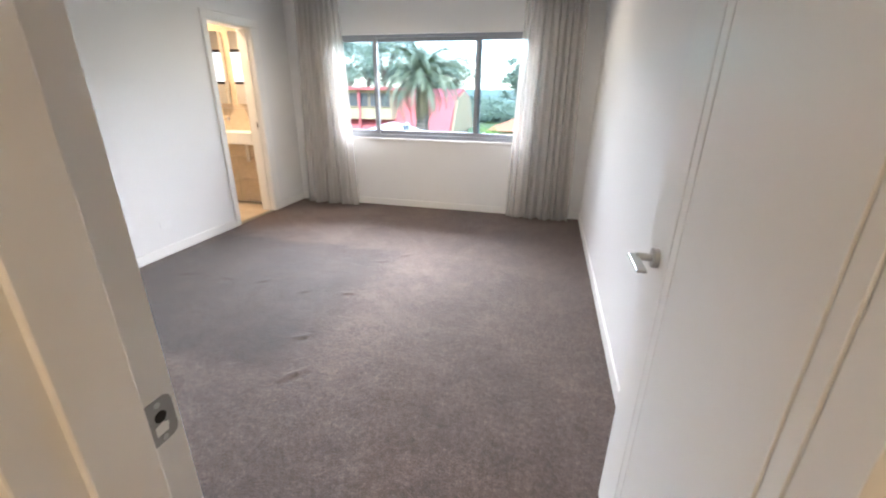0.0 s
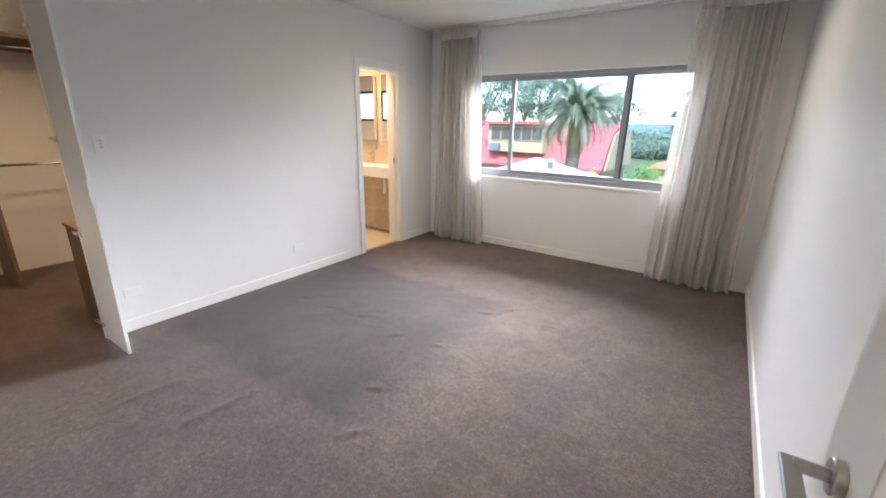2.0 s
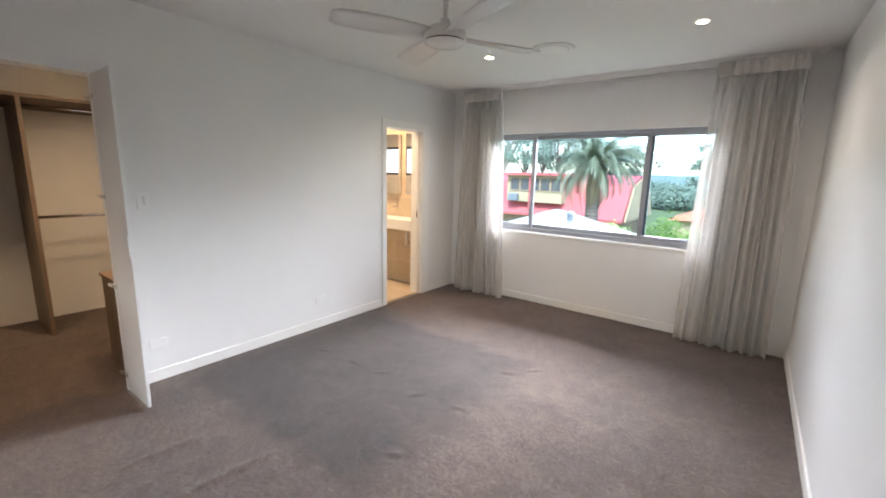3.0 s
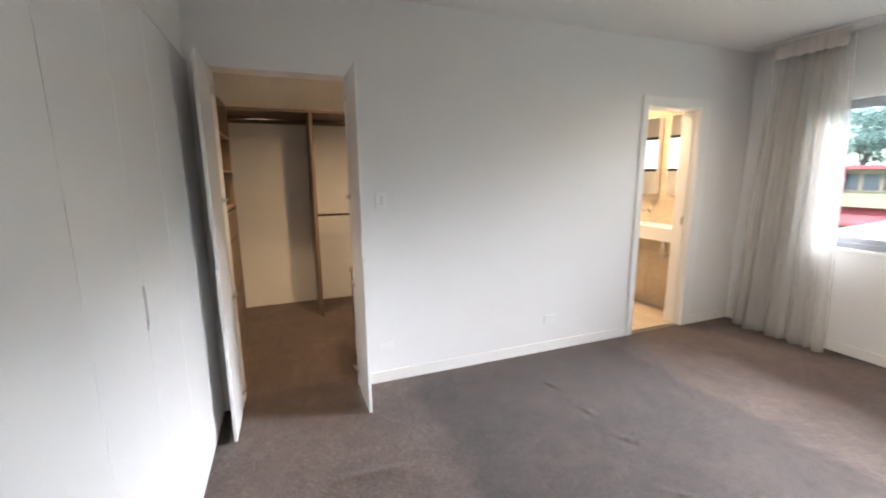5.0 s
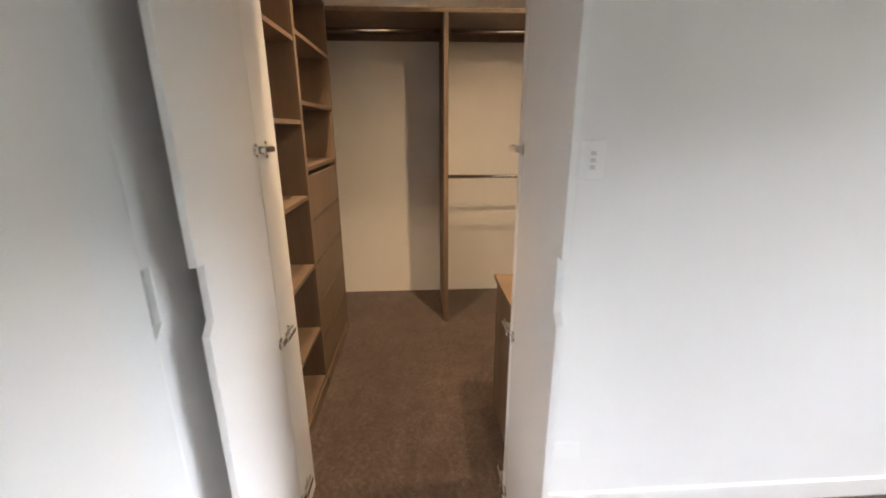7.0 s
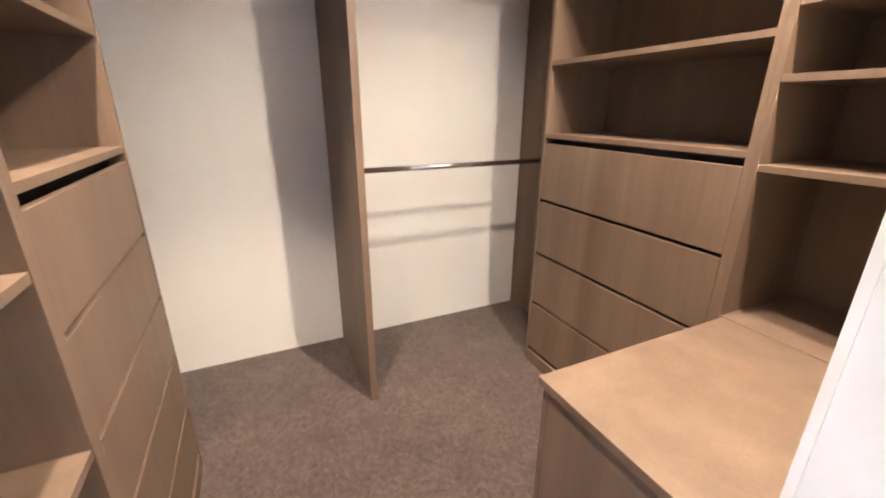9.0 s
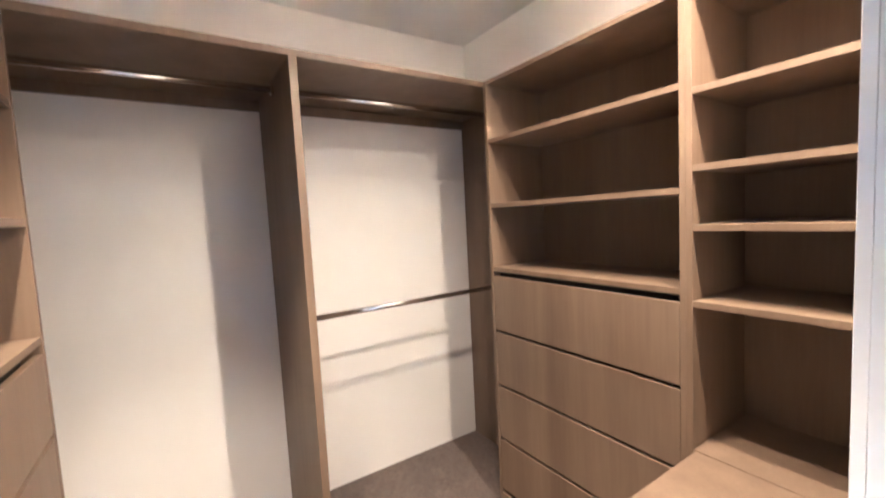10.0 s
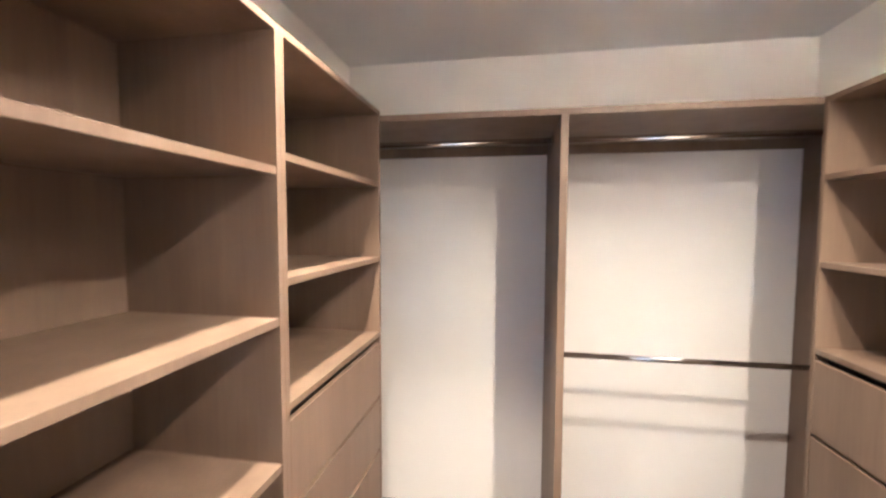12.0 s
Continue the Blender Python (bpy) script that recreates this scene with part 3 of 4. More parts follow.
def outlet(y, z, label, plug=False):
    o = thing("power_outlet", XW, y, z, label, "power outlet", "wall outlets")
    pl = part("plate", box(XW, XW + 0.0095, y - 0.058, y + 0.058, z - 0.036, z + 0.036, 0.003), PLASTIC, o)
    for s in (-0.028, 0.028):
        part("rocker", box(XW + 0.009, XW + 0.013, y + s - 0.006, y + s + 0.006, z + 0.012, z + 0.026, 0.001), PLASTIC, pl)
        for a, dz in ((-0.007, -0.005), (0.007, -0.005), (0.0, -0.019)):
            part("slot", box(XW + 0.0088, XW + 0.0094, y + s + a - 0.0013, y + s + a + 0.0013, z + dz - 0.004, z + dz + 0.004), GREYPL, pl)
    if plug:
        part("plug_adaptor", box(XW + 0.009, XW + 0.034, y - 0.062, y - 0.02, z - 0.03, z + 0.03, 0.004), PLASTIC, o, "white plug-in adaptor")


outlet(3.115, 0.283, "white plastic double power outlet above the skirting")
outlet(1.710, 0.283, "white plastic double power outlet beside the robe")
sw = thing("light_switch", XW, 1.71, 1.318, "white plastic upright light switch with three rockers", "light switch")
swp = part("plate", box(XW, XW + 0.009, 1.672, 1.748, 1.260, 1.376, 0.003), PLASTIC, sw)
part("inner_plate", box(XW + 0.009, XW + 0.0105, 1.694, 1.726, 1.280, 1.356, 0.0006), PLASTIC, swp)
for k in range(3):
    z = 1.298 + k * 0.02
    part("rocker", box(XW + 0.0105, XW + 0.015, 1.702, 1.718, z - 0.006, z + 0.006, 0.001), GREYPL, swp)


def ceiling_fan(x, y):
    f = thing("ceiling_fan", x, y, H, "white four-blade ceiling fan with a round diffuser, at rest", "ceiling fan")

    def at(bm):
        bm.transform(Matrix.Translation((x, y, 0)))
        return bm
    part("canopy", at(lathe([(0.018, 2.515), (0.05, 2.53), (0.065, 2.565), (0.066, 2.58), (0, 2.58)])), FANW, f, smooth=True)
    part("rod", at(lathe([(0.013, 2.40), (0.013, 2.52)], 16)), FANW, f, smooth=True)
    part("collar", at(lathe([(0.03, 2.365), (0.028, 2.415), (0.0, 2.418)], 20)), FANW, f, smooth=True)
    part("motor_housing", at(lathe([(0, 2.30), (0.118, 2.30), (0.124, 2.31), (0.12, 2.345), (0.10, 2.365), (0.03, 2.372), (0, 2.372)], 40)), FANW, f, smooth=True)
    part("shadow_ring", at(lathe([(0, 2.292), (0.110, 2.292), (0.110, 2.300), (0, 2.300)], 40)), DARK, f)
    part("diffuser", at(lathe([(0, 2.262), (0.05, 2.265), (0.09, 2.274), (0.117, 2.289), (0.118, 2.2915), (0, 2.2915)], 40)), DIFF, f, "white opal light cover", True)
    for k in range(4):
        bm = bmesh.new()
        rows = []
        for i in range(13):
            r = 0.10 + 0.54 * i / 12
            w = 0.055 + 0.03 * math.sin(min(1, i / 7) * 1.5)
            if i == 12:
                w *= 0.72
            tilt = radians(13 - 5 * i / 12)
            row = []
            for s in (-1, -0.5, 0, 0.5, 1):
                row.append((r, s * w * math.cos(tilt), 2.33 + s * w * math.sin(tilt) + 0.006 * (1 - s * s)))
            rows.append([bm.verts.new(p) for p in row])
        for p, q in zip(rows, rows[1:]):
            for a in range(4):
                bm.faces.new((p[a], q[a], q[a + 1], p[a + 1]))
        bm.transform(Matrix.Translation((x, y, 0)) @ pose(0, 0, 0, 0, 0, 62.5 + 90 * k))
        bl = part("blade", bm, FANW, f, smooth=True)
        so = bl.modifiers.new("thick", 'SOLIDIFY')
        so.thickness = 0.007


ceiling_fan(-1.45, 2.73)
vent = thing("ceiling_vent", -1.39, 4.11, H, "round white ceiling air diffuser", "air vent")
ring = part("outer_ring", lathe([(0.128, 2.572), (0.165, 2.568), (0.172, 2.58), (0.12, 2.58)], 48), PLASTIC, vent, smooth=True)
part("inner_disc", lathe([(0, 2.566), (0.118, 2.566), (0.122, 2.571), (0, 2.571)], 48), PLASTIC, vent)
part("throat", lathe([(0, 2.5725), (0.1275, 2.5725), (0.1275, 2.5795), (0, 2.5795)], 48), GREYPL, vent)
for ob in vent.children:
    ob.data.transform(Matrix.Translation((-1.39, 4.11, 0)))


def downlight(x, y, place):
    d = thing("downlight", x, y, H, "small round recessed downlight, switched on", "downlight", place + " downlights")
    part("trim_ring", lathe([(0.036, 2.578), (0.044, 2.574), (0.050, 2.58), (0.036, 2.5795)], 32), PLASTIC, d, smooth=True).data.transform(Matrix.Translation((x, y, 0)))
    part("lens", lathe([(0, 2.576), (0.034, 2.576), (0.034, 2.5795), (0, 2.5795)], 24), BULB, d, "glowing lamp lens").data.transform(Matrix.Translation((x, y, 0)))


for place, dx, dy, *rest in DOWN:
    downlight(dx, dy, place)

# curtains


def cloth(x0, x1, y, amp, pleats, seed, z0=0.012, z1=2.50, flare=0.0):
    """A pleated hanging sheet: gathered and even at the top, looser folds below."""
    rng = random.Random(seed)
    n, m = pleats * 10, 26
    ph = [rng.uniform(-0.6, 0.6) for _ in range(pleats + 2)]
    sc = [rng.uniform(0.55, 1.25) for _ in range(pleats + 2)]
    bm = bmesh.new()
    rows = []
    for j in range(m + 1):
        f = j / m
        z = z1 + (z0 - z1) * f
        row = []
        for i in range(n + 1):
            u = i / n * pleats
            k = int(min(u, pleats - 1e-6))
            w = u - k
            s = sc[k] * (1 - w) + sc[k + 1] * w
            p = ph[k] * (1 - w) + ph[k + 1] * w
            loose = min(1, f * 4)
            a = amp * (0.35 + 0.65 * loose * s)
            xx = x0 + (x1 - x0) * i / n
            xx += flare * f * (i / n - 0.5) + 0.012 * loose * math.sin(6.283 * u * 0.5 + p * 3)
            yy = y + a * math.sin(6.283 * u + p * 1.6 * loose) + 0.010 * loose * math.sin(2.1 * u + 3 * f + seed)
            row.append(bm.verts.new((xx, yy, z + 0.006 * math.sin(u * 3 + seed) * (f > 0.99))))
        rows.append(row)
    for p, q in zip(rows, rows[1:]):
        for i in range(n):
            bm.faces.new((p[i], q[i], q[i + 1], p[i + 1]))
    return bm


def curtain(name, x0, x1, y, amp, pleats, seed, material, label, flare=0.0):
    c = thing(name, (x0 + x1) / 2, y, 0, label, "curtain", "window curtains")
    body = part("cloth", cloth(x0, x1, y, amp, pleats, seed, flare=flare), material, c, smooth=True)
    body.modifiers.new("thick", 'SOLIDIFY').thickness = 0.0015
    head = part("header_tape", cloth(x0 + 0.005, x1 - 0.005, y - 0.034, amp * 0.3, pleats * 2, seed + 7, 2.425, 2.548), HEADING, c, "gathered heading tape", True)
    head.modifiers.new("thick", 'SOLIDIFY').thickness = 0.003
    return c


curtain("drape", -2.93, -2.58, 5.262, 0.030, 6, 3, DRAPE, "grey linen-look drape gathered beside the window", 0.16)
curtain("sheer_curtain", -2.97, -2.43, 5.150, 0.042, 8, 5, SHEER, "white voile sheer curtain drawn back from the window", 0.20)
curtain("drape", -0.14, 0.25, 5.262, 0.030, 6, 11, DRAPE, "grey linen-look drape gathered beside the window", 0.12)
curtain("sheer_curtain", -0.31, 0.29, 5.150, 0.042, 9, 14, SHEER, "white voile sheer curtain drawn back from the window", 0.12)
track = thing("curtain_track", -1.36, 5.22, 2.56, "slim white aluminium double curtain track under the ceiling", "curtain track")
for y in (5.17, 5.265):
    part("rail", box(-3.15, 0.40, y - 0.012, y + 0.012, 2.552, 2.5795, 0.002), PLASTIC, track)
for x in (-3.0, -1.9, -0.8, 0.25):
    part("bracket", box(x - 0.012, x + 0.012, 5.183, 5.252, 2.566, 2.5795, 0.001), PLASTIC, track)

# ---- walk-in robe ----
T = 0.018


def joinery_unit(label, group, x0, x1, yf, yb, shelves, drawers, drawer_top, post_at=()):
    """Open shelves over optional drawers. yf: front, yb: back; shelves: heights of their tops; drawers: heights of their lower edges."""
    s = 1 if yb > yf else -1
    u = thing("shelf_unit", (x0 + x1) / 2, (yf + yb) / 2, 0, label, "shelf unit", group)
    z1 = 2.115
    e = 0.0004
    for a, b in ((x0, x0 + T), (x1 - T, x1)):
        part("side_panel", box(a, b, yf, yb - s * 0.012, 0.0, z1, e), OAK, u)
    part("top_panel", box(x0 + T, x1 - T, yf, yb - s * 0.012, z1 - T, z1, e), OAK, u)
    part("back_panel", box(x0, x1, yb - s * 0.011, yb - s * 0.002, 0.0, z1), OAK, u)
    for z in shelves:
        part("shelf", box(x0 + T + 0.0005, x1 - T - 0.0005, yf + s * 0.002, yb - s * 0.013, z - 0.019, z, e), OAK, u)
    part("kickboard", box(x0 + T + 0.001, x1 - T - 0.001, yf - s * 0.003, yf + s * 0.015, 0.0, 0.068, 0.0012), OAK, u)
    if drawers:
        # solid black block, added so the gaps between drawer fronts look shaded
        part("drawer_gap_shade", box(x0 + T + 0.001, x1 - T - 0.001, yf + s * 0.045, yb - s * 0.014, 0.077, drawer_top - 0.028), DARK, u)
        top = drawer_top - 0.044
        for k, z in enumerate(drawers):
            part("drawer_front", box(x0 + T + 0.002, x1 - T - 0.002, yf + s * 0.001, yf + s * 0.019, z + 0.004, top, 0.0012), OAK, u)
            top = z - 0.010
    else:
        part("bottom_panel", box(x0 + T, x1 - T, yf + s * 0.002, yb - s * 0.013, 0.076, 0.098, e), OAK, u)
    return u


LF, RF = 0.668, 2.268
G = "walk-in robe joinery"
joinery_unit("oak laminate open shelf tower, empty", G, -4.062, -3.402, LF, RYS, [1.795, 1.447, 1.097, 0.747, 0.393], [], 0)
joinery_unit("oak laminate tower with open shelves over five drawers", G, -4.775, -4.0622, LF, RYS, [1.833, 1.535, 1.228],
             [0.962, 0.742, 0.522, 0.302, 0.082], 1.228)
joinery_unit("oak laminate tower with open shelves over four drawers", G, -4.848, -3.9262, RF, RYN, [1.845, 1.537, 1.228],
             [0.915, 0.640, 0.363, 0.086], 1.228)
joinery_unit("oak laminate open shelf tower above a bench, empty", G, -3.926, -3.402, RF, RYN, [1.822, 1.600, 1.425, 1.195, 0.727], [], 0)

structure("trim_robe_jamb", box(-3.413, -3.4003, RO1 + 0.0455, RO1 + 0.0575, 0.0, ROZ, 0.0008), TRIM, "white lining board at the edge of the robe doorway", "jamb lining")
bench = thing("robe_bench", -3.62, 1.92, 0, "low oak laminate island cabinet with a plain top", "cabinet", G)
part("top", box(-3.900, -3.402, 1.562, RF - 0.001, 0.703, 0.727, 0.001), OAK, bench)
part("end_panel", box(-3.893, -3.875, 1.576, RF - 0.002, 0.0, 0.692, 0.001), OAK, bench)
part("front_panel", box(-3.8745, -3.404, 1.576, 1.594, 0.0, 0.692, 0.001), OAK, bench)
# black core, painted shade for the slit under the bench top
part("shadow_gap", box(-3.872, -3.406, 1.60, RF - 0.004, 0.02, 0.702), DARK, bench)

hangs = thing("hanging_bay", -5.16, 1.45, 0, "oak laminate hanging bay with divider and top shelf, empty", "wardrobe bay", G)
part("top_shelf", box(RXB + 0.001, -4.852, RYS + 0.022, RYN - 0.046, 2.094, 2.120, 0.001), OAK, hangs)
part("divider", box(RXB + 0.001, -4.850, 1.375, 1.405, 0.0, 2.0935, 0.001), OAK, hangs)
part("end_panel", box(RXB + 0.001, -4.850, RYN - 0.045, RYN - 0.027, 0.0, 2.12, 0.001), OAK, hangs)
part("end_panel", box(RXB + 0.001, -4.777, RYS + 0.003, RYS + 0.021, 0.0, 2.12, 0.001), OAK, hangs)
for a, b in ((RYS + 0.022, 1.3745), (1.4055, RYN - 0.046)):
    part("back_rail", box(RXB + 0.001, RXB + 0.018, a, b, 2.045, 2.0935, 0.001), OAK, hangs)


def hanging_rail(y0, y1, z, label):
    r = thing("hanging_rail", -5.14, (y0 + y1) / 2, z, label, "clothes rail", "clothes rails")
    bm = lathe([(0, 0), (0.013, 0), (0.013, y1 - y0 - 0.002), (0, y1 - y0 - 0.002)], 24)
    bm.transform(Matrix.Translation((-5.14, y0 + 0.001, z)) @ pose(0, 0, 0, -90, 0, 0) @ Matrix.Diagonal((0.6, 1.0, 1, 1)))
    part("bar", bm, CHROME, r, smooth=True)
    for y, d in ((y0, 1), (y1, -1)):
        part("socket", box(-5.153, -5.127, y, y + d * 0.012, z - 0.02, z + 0.02, 0.003), CHROME, r)


hanging_rail(RYS + 0.021, 1.375, 2.052, "chrome hanging rail under the top shelf")
hanging_rail(1.405, RYN - 0.045, 2.052, "chrome hanging rail under the top shelf")
hanging_rail(1.405, RYN - 0.045, 1.058, "chrome lower hanging rail at half height")

# ---- bathroom seen through its doorway ----
van = thing("vanity_basin", -4.1, 4.82, 0.79, "white wall-hung ceramic vanity basin", "basin")
part("slab", prism([(4.66, 0.795), (BYN - 0.012, 0.795), (BYN - 0.012, 0.935), (4.93, 0.935), (4.90, 0.885), (4.71, 0.885), (4.69, 0.935), (4.66, 0.935)], 'x', -4.75, -3.43, 0.004), CERAMIC, van)
for x in (-4.752, -3.434):
    part("end_cap", box(x, x + 0.022, 4.664, BYN - 0.013, 0.80, 0.933, 0.003), CERAMIC, van)
for x in (-3.965, -3.566):
    tp = thing("wall_tap", x, BYN - 0.012, 1.07, "chrome wall-mounted basin tap", "tap", "basin taps")
    part("flange", tube((x, BYN - 0.012, 1.075), (x, BYN - 0.022, 1.075), 0.027, 20), CHROME, tp)
    part("spout", tube((x, BYN - 0.020, 1.075), (x, BYN - 0.11, 1.065), 0.013, 14), CHROME, tp)
trap = thing("bottle_trap", -3.66, 4.9, 0.56, "chrome waste pipe under the basin", "waste trap")
part("pipe", merge(tube((-3.66, BYN - 0.012, 0.60), (-3.66, 4.84, 0.60), 0.018, 14), tube((-3.66, 4.84, 0.56), (-3.66, 4.84, 0.795), 0.022, 14)), CHROME, trap)
for a, b in ((-4.76, -3.875), (-3.735, -3.413)):
    mc = thing("mirror_cabinet", (a + b) / 2, 4.93, 1.26, "mirror-fronted wall cabinet over the basin", "mirror cabinet", "mirror cabinets")
    part("carcass", box(a, b, 4.904, BYN - 0.012, 1.258, 2.06, 0.001), CABW, mc)
    part("mirror_door", box(a + 0.001, b - 0.001, 4.899, 4.9035, 1.255, 2.062), MIRROR, mc, "clear mirror door")
bwin = thing("window_2", (BW0 + BW1) / 2, BYS, BWZ0, "small dark-framed frosted bathroom window", "window", kind="structure")
part("window_frame", pieces((BW0, BW1, BYS - 0.06, BYS - 0.02, BWZ1 - 0.04, BWZ1), (BW0, BW1, BYS - 0.06, BYS - 0.02, BWZ0, BWZ0 + 0.04),
                            (BW0, BW0 + 0.04, BYS - 0.06, BYS - 0.02, BWZ0 + 0.04, BWZ1 - 0.04), (BW1 - 0.04, BW1, BYS - 0.06, BYS - 0.02, BWZ0 + 0.04, BWZ1 - 0.04),
                            (-5.02, -4.98, BYS - 0.06, BYS - 0.02, BWZ0 + 0.04, BWZ1 - 0.04)), BLACKALU, bwin)
part("pane", box(BW0 + 0.04, BW1 - 0.04, BYS - 0.045, BYS - 0.04, BWZ0 + 0.04, BWZ1 - 0.04), FROST, bwin, "frosted glass pane, glowing in place of daylight")

# ---- outside the bedroom window ----
GZ = -4.2
structure("ground", box(-900, 900, 5.7, 1800, GZ - 0.5, GZ), LAWN, "grassy suburban ground falling out of sight", "ground")


def hip_roof(x0, x1, y0, y1, z0, z1, inset):
    bm = bmesh.new()
    b = [bm.verts.new(p) for p in ((x0, y0, z0), (x1, y0, z0), (x1, y1, z0), (x0, y1, z0))]
    ym = (y0 + y1) / 2
    r = [bm.verts.new((x0 + inset, ym, z1)), bm.verts.new((x1 - inset, ym, z1))]
    for f in ((b[0], b[1], r[1], r[0]), (b[1], b[2], r[1]), (b[2], b[3], r[0], r[1]), (b[3], b[0], r[0]), (b[3], b[2], b[1], b[0])):
        bm.faces.new(f)
    return bm


hs = thing("red_roof_house", -13.5, 38, GZ, "house with a faded red gambrel roof and long dormer", "house")
ROOF = [(34.0, -1.75), (36.3, 1.05), (39.5, 1.75), (42.7, 1.05), (45.0, -1.75), (45.0, -1.95), (34.0, -1.95)]
part("roof", prism(ROOF, 'x', -20.6, -7.9, 0.0), REDROOF, hs)
part("gable_wall", prism([(34.6, -1.9), (36.6, 0.85), (39.5, 1.5), (42.4, 0.85), (44.4, -1.9)], 'x', -7.88, -7.75), CREAMW, hs, "cream gable end wall")
part("wall", box(-20.2, -8.2, 35.2, 44.0, GZ, -1.95), BROWNW, hs, "brown brick lower wall")
dm = part("dormer", box(-17.9, -12.8, 33.9, 38.0, -0.75, 1.55), CREAMW, hs, "cream boarded dormer wall")
part("dormer_roof", box(-18.3, -12.3, 33.3, 39.0, 1.55, 1.78), REDROOF, hs)
for k in range(5):
    x = -17.5 + k * 0.95
    w = part("window", box(x, x + 0.78, 33.84, 33.9, 0.28, 1.28), FARGLASS, hs)
    part("window_frame", pieces((x - 0.05, x, 33.8, 33.9, 0.22, 1.34), (x + 0.78, x + 0.83, 33.8, 33.9, 0.22, 1.34), (x, x + 0.78, 33.8, 33.9, 1.28, 1.34), (x, x + 0.78, 33.8, 33.9, 0.22, 0.28)), BROWNW, w)
part("air_conditioner", box(-17.6, -16.7, 33.5, 33.9, -0.70, -0.05, 0.04), WHITEROOF, hs, "white wall air conditioner")
part("post", box(-15.6, -15.45, 33.5, 33.65, -1.5, 1.55), REDROOF, hs)
carport = thing("pale_roof_shed", -4.7, 13, GZ, "low outbuilding with a pale metal hip roof", "shed")
part("roof", hip_roof(-8.0, -1.6, 10.6, 15.5, -0.6, 0.53, 3.15), WHITEROOF, carport)
part("wall", box(-7.7, -1.9, 10.9, 15.2, GZ, -0.6), CREAMW, carport)
vt = part("roof_vent", lathe([(0.10, 0.28), (0.10, 0.48), (0.14, 0.50), (0.08, 0.58), (0, 0.60)], 16), WHITEROOF, carport)
vt.data.transform(Matrix.Translation((-4.2, 12.6, -0.05)))
oh = thing("terracotta_roof_house", -3.6, 42, GZ, "distant house with a terracotta hip roof", "house")
part("roof", hip_roof(-5.6, 1.5, 39, 46, -1.8, -0.75, 2.6), ORANGEROOF, oh)
part("wall", box(-5.1, 1.1, 39.6, 45.4, GZ, -1.8), CREAMW, oh)


def palm(x, y, z0, zc, spread):
    p = thing("palm_tree", x, y, z0, "tall date palm with a thick trunk and drooping fronds", "palm tree")
    prof = []
    n = 60
    for i in range(n + 1):
        f = i / n
        r = 0.42 - 0.10 * f + (0.028 if i % 2 else 0) + (0.16 * max(0, f - 0.86) / 0.14)
        prof.append((r, z0 + (zc - z0) * f))
    bm = lathe([(0, z0)] + prof + [(0, zc + 0.1)], 18)
    bm.transform(Matrix.Translation((x, y, 0)))
    part("trunk", bm, BARK, p)
    rng = random.Random(5)
    for name, material, count, lo, hi in (("crown", FROND, 96, -30, 80), ("dry_skirt", DEADFROND, 9, -70, -45)):
        vs, fs = [], []
        for k in range(count):
            az = k * 2.39996 + rng.uniform(-0.2, 0.2)
            el = radians(rng.uniform(lo, hi))
            length = spread * rng.uniform(0.85, 1.1)
            d = Vector((math.cos(az), math.sin(az), 0))
            side = Vector((-math.sin(az), math.cos(az), 0))
            pos = Vector((x, y, zc)) + d * 0.15
            steps = 16
            ang = el
            for i in range(steps):
                f = i / steps
                step = (d * math.cos(ang) + Vector((0, 0, 1)) * math.sin(ang)) * (length / steps)
                nxt = pos + step
                up = side.cross(step).normalized()
                if f > 0.06:
                    ll = 0.46 * math.sin(math.pi * min(1, 0.12 + f * 0.86)) * rng.uniform(0.8, 1.1)
                    for s in (-1, 1):
                        for off in (0.0, 0.2, 0.4, 0.6, 0.8):
                            b0 = pos + step * off
                            tip = b0 + side * s * ll * 0.75 + step.normalized() * ll * 0.55 - Vector((0, 0, 0.3 * ll)) + up * 0.05
                            b = len(vs)
                            vs += [b0, b0 + step * 0.13, tip]
                            fs.append((b, b + 1, b + 2))
                b = len(vs)
                w = side * (0.035 * (1 - f) + 0.008)
                vs += [pos - w, pos + w, nxt + w, nxt - w]
                fs.append((b, b + 1, b + 2, b + 3))
                pos = nxt
                ang -= radians(4.0 + 5.0 * f) * (1.0 if el > -0.4 else 0.6)
        me = bpy.data.meshes.new(name)
        me.from_pydata([tuple(v) for v in vs], [], fs)
        me.materials.append(material)
        hang(new(name, me), p)


palm(-7.35, 24.7, GZ, 2.35, 2.95)


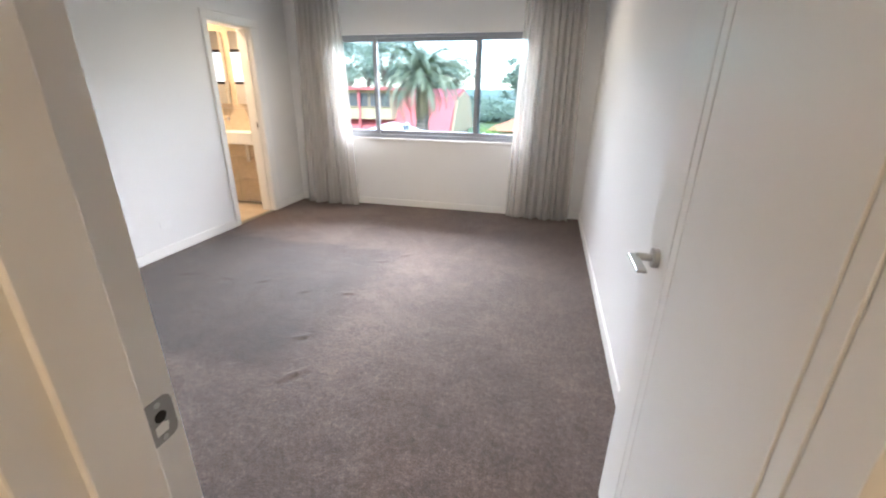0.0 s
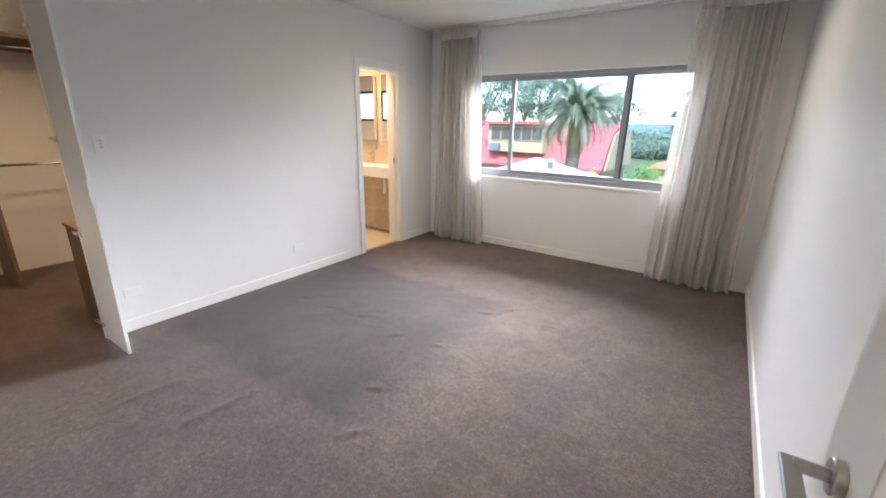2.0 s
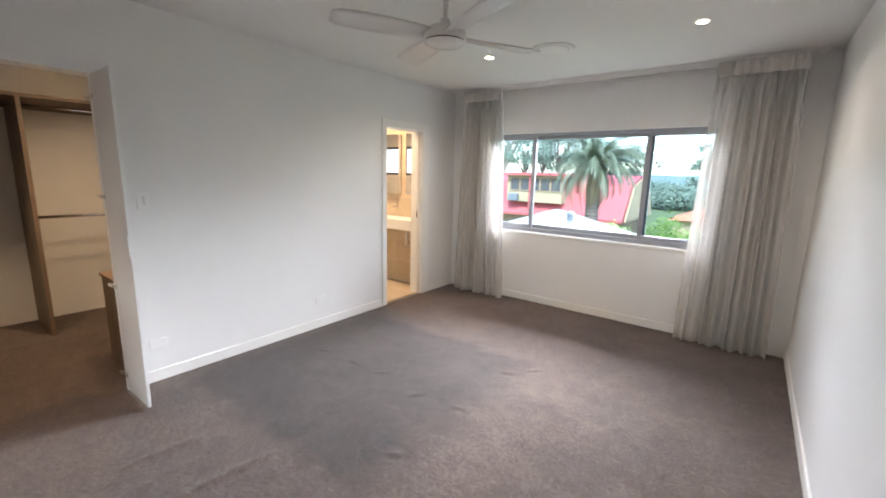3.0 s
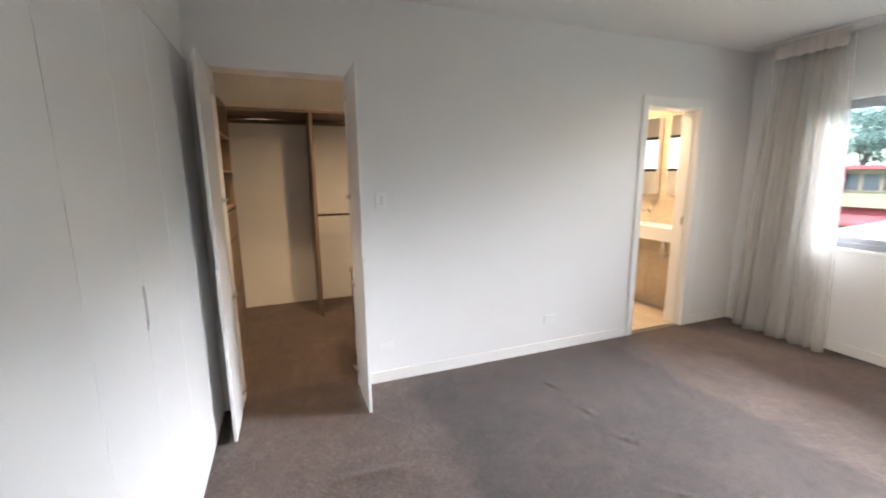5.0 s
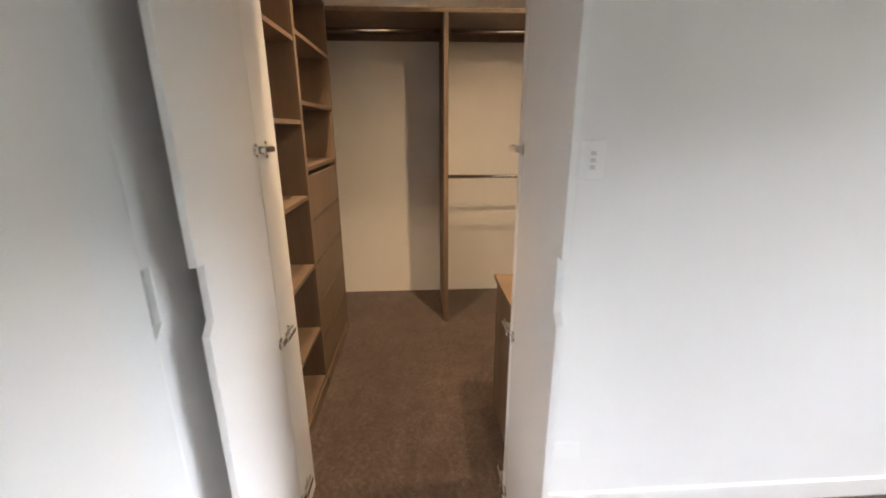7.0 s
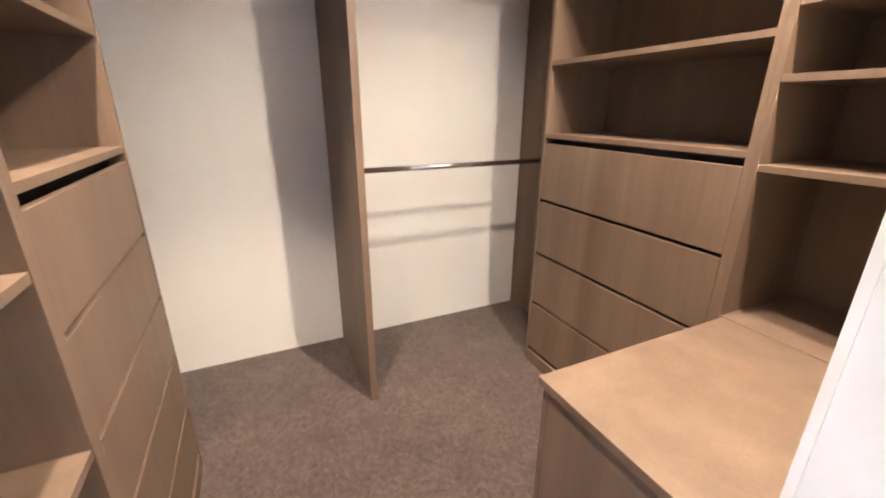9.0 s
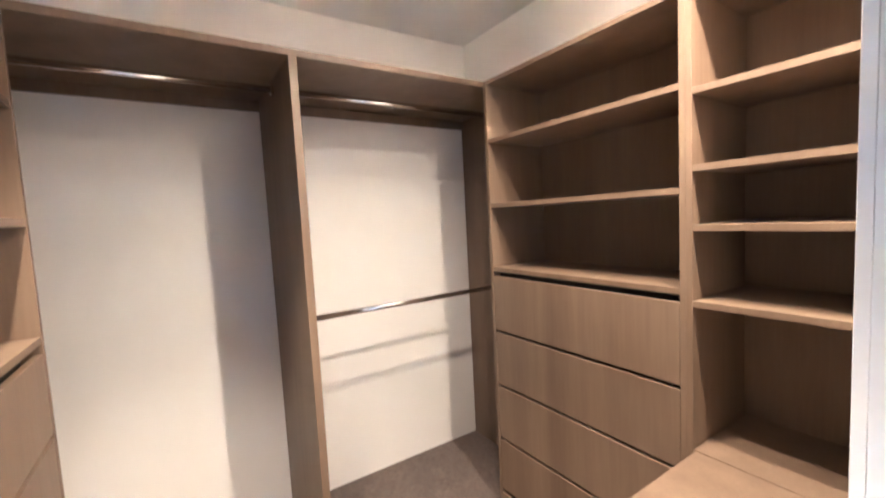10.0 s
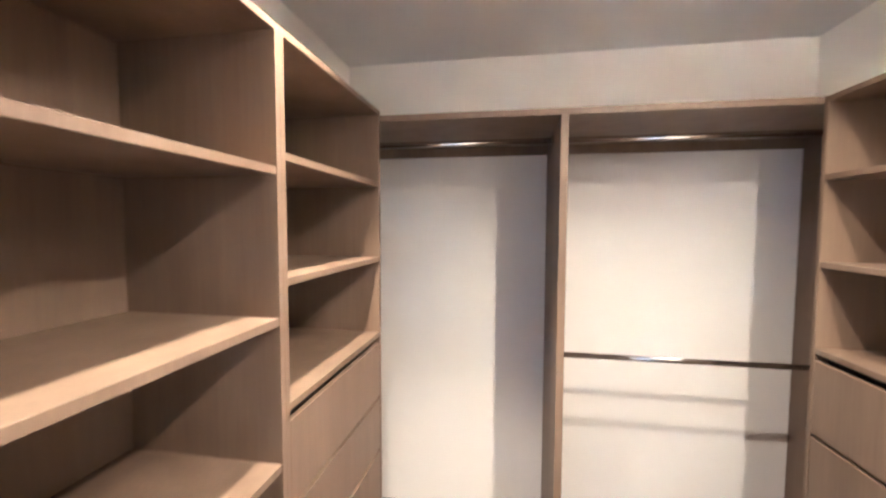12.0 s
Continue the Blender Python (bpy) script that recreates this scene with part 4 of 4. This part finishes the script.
def leafy(name, x, y, z0, height, crown_r, seed, material, label, category, clumps=16, leaves=140, trunk=True, group="", size=0.16):
    """A tree or shrub: tapered trunk and limbs, crown of many small leaf blades in loose clumps."""
    rng = random.Random(seed)
    t = thing(name, x, y, z0, label, category, group)
    wood = bmesh.new()
    tips = []
    base = Vector((x, y, z0))
    if trunk:
        r = height * 0.014 + 0.05
        mid = base + Vector((rng.uniform(-0.3, 0.3), rng.uniform(-0.3, 0.3), height * 0.55))

        def limb(p, q, r0, r1):
            bm = lathe([(r0, 0), (r1, (q - p).length)], 7)
            bm.transform(Matrix.Translation(p) @ (q - p).to_track_quat('Z', 'Y').to_matrix().to_4x4())
            return bm
        parts = [limb(base, mid, r, r * 0.7)]
        for k in range(clumps):
            a, s = rng.uniform(0, 6.283), rng.uniform(0.25, 1)
            tip = base + Vector((math.cos(a) * crown_r * s, math.sin(a) * crown_r * s, height * rng.uniform(0.55, 1.0)))
            parts.append(limb(mid - Vector((0, 0, rng.uniform(0, height * 0.2))), tip, r * 0.4, r * 0.08))
            tips.append(tip)
        wood = merge(wood, *parts)
        part("trunk", wood, BARK, t)
    else:
        wood.free()
        for k in range(clumps):
            a, s = rng.uniform(0, 6.283), rng.uniform(0, 1)
            tips.append(base + Vector((math.cos(a) * crown_r * s, math.sin(a) * crown_r * s, height * rng.uniform(0.15, 0.9) * (1.1 - 0.5 * s))))
    vs, fs = [], []
    cr = crown_r * (0.34 if trunk else 0.42)
    for tip in tips:
        for i in range(leaves):
            d = Vector((rng.gauss(0, 1), rng.gauss(0, 1), rng.gauss(0, 0.7)))
            c = tip + d * cr * 0.5
            u = Vector((rng.gauss(0, 1), rng.gauss(0, 1), rng.gauss(0, 1))).normalized() * size * rng.uniform(0.7, 1.5)
            v = u.orthogonal().normalized() * size * 0.45
            b = len(vs)
            vs += [c - u, c + v, c + u, c - v]
            fs.append((b, b + 1, b + 2, b + 3))
    me = bpy.data.meshes.new("crown")
    me.from_pydata([tuple(v) for v in vs], [], fs)
    me.materials.append(material)
    hang(new("crown", me), t)


rt = random.Random(21)
for k, (x, y, h, r) in enumerate(((-37, 62, 13.5, 3.6), (-32, 58, 14.5, 3.4), (-28, 64, 12.5, 3.6), (-23.5, 60, 14.5, 3.4), (-19, 66, 12, 3.8), (-41, 66, 13, 4),
                                  (-15, 70, 10.5, 3.5), (-3.5, 52, 9.2, 2.2), (-35, 72, 14, 4), (-26, 76, 14, 4))):
    leafy("gum_tree", x, y, GZ, h, r, 40 + k, LEAF, "tall grey-green gum tree with an open crown", "tree", 20, 85, True, "gum trees", 0.22)
for k, (x, y, h, r) in enumerate(((-4.8, 19.5, 3.9, 1.1), (-3.2, 20.5, 3.7, 1.2), (-6.3, 20.5, 3.8, 0.9), (-11.8, 19, 3.9, 0.8), (-2.0, 24, 3.6, 1.4), (-4.0, 30, 3.6, 1.8),
                                  (0.5, 30, 4.4, 1.6))):
    leafy("shrub", x, y, GZ, h, r, 70 + k, LIME, "bright green leafy garden shrub", "shrub", 18, 170, False, "garden shrubs", 0.09)
for k, (x, y, h, r) in enumerate(((-11, 88, 4.6, 4.5), (-5, 95, 4.9, 5), (2, 92, 4.4, 5), (8, 90, 4.7, 4), (-17, 98, 5.0, 5))):
    leafy("bushy_tree", x, y, GZ, h, r, 90 + k, LEAF, "rounded dark green tree beyond the houses", "tree", 26, 170, False, "distant bushy trees", 0.3)


def hills():
    bm = bmesh.new()
    rows = []
    for j in range(14):
        y = 170 + j * 26
        row = []
        for i in range(70):
            x = -420 + i * 12
            f = min(1, j / 9)
            z = GZ + 8.0 * f + 2.2 * f * noise.noise((x * 0.02, y * 0.02, 1)) + 1.8 * f * noise.noise((x * 0.09, y * 0.09, 4))
            row.append(bm.verts.new((x, y, z)))
        rows.append(row)
    for p, q in zip(rows, rows[1:]):
        for i in range(69):
            bm.faces.new((p[i], p[i + 1], q[i + 1], q[i]))
    structure("backdrop", bm, HILL, "hazy wooded ridge on the horizon", "hills")


hills()

# ---- bathroom tiles ----


def tile_mesh(name, w, h, d, axis):
    bm = box(-w / 2, w / 2, -h / 2, h / 2, 0, d, 0.0015) if axis == 'z' else box(-w / 2, w / 2, -d, 0, -h / 2, h / 2, 0.0015)
    me = bpy.data.meshes.new(name)
    bm.to_mesh(me)
    bm.free()
    me.materials.append(TILE)
    return me


floor_tile = tile_mesh("floor_tile", 0.597, 0.297, 0.006, 'z')
for i in range(4):
    for j in range(4):
        o = new("tile", floor_tile)
        o.location = (-3.60 - i * 0.60, BYS + 0.15 + 0.30 * j + 0.1, -0.0055)
        hang(o, bath_floor)
wall_b = bpy.data.objects["wall_bathroom"]
wall_tile = tile_mesh("wall_tile", 0.597, 0.297, 0.010, 'y')
for i in range(4):
    for j in range(8):
        o = new("tile", wall_tile)
        o.location = (-3.655 - i * 0.60, BYN - 0.0005, 0.152 + 0.30 * j)
        hang(o, wall_b)
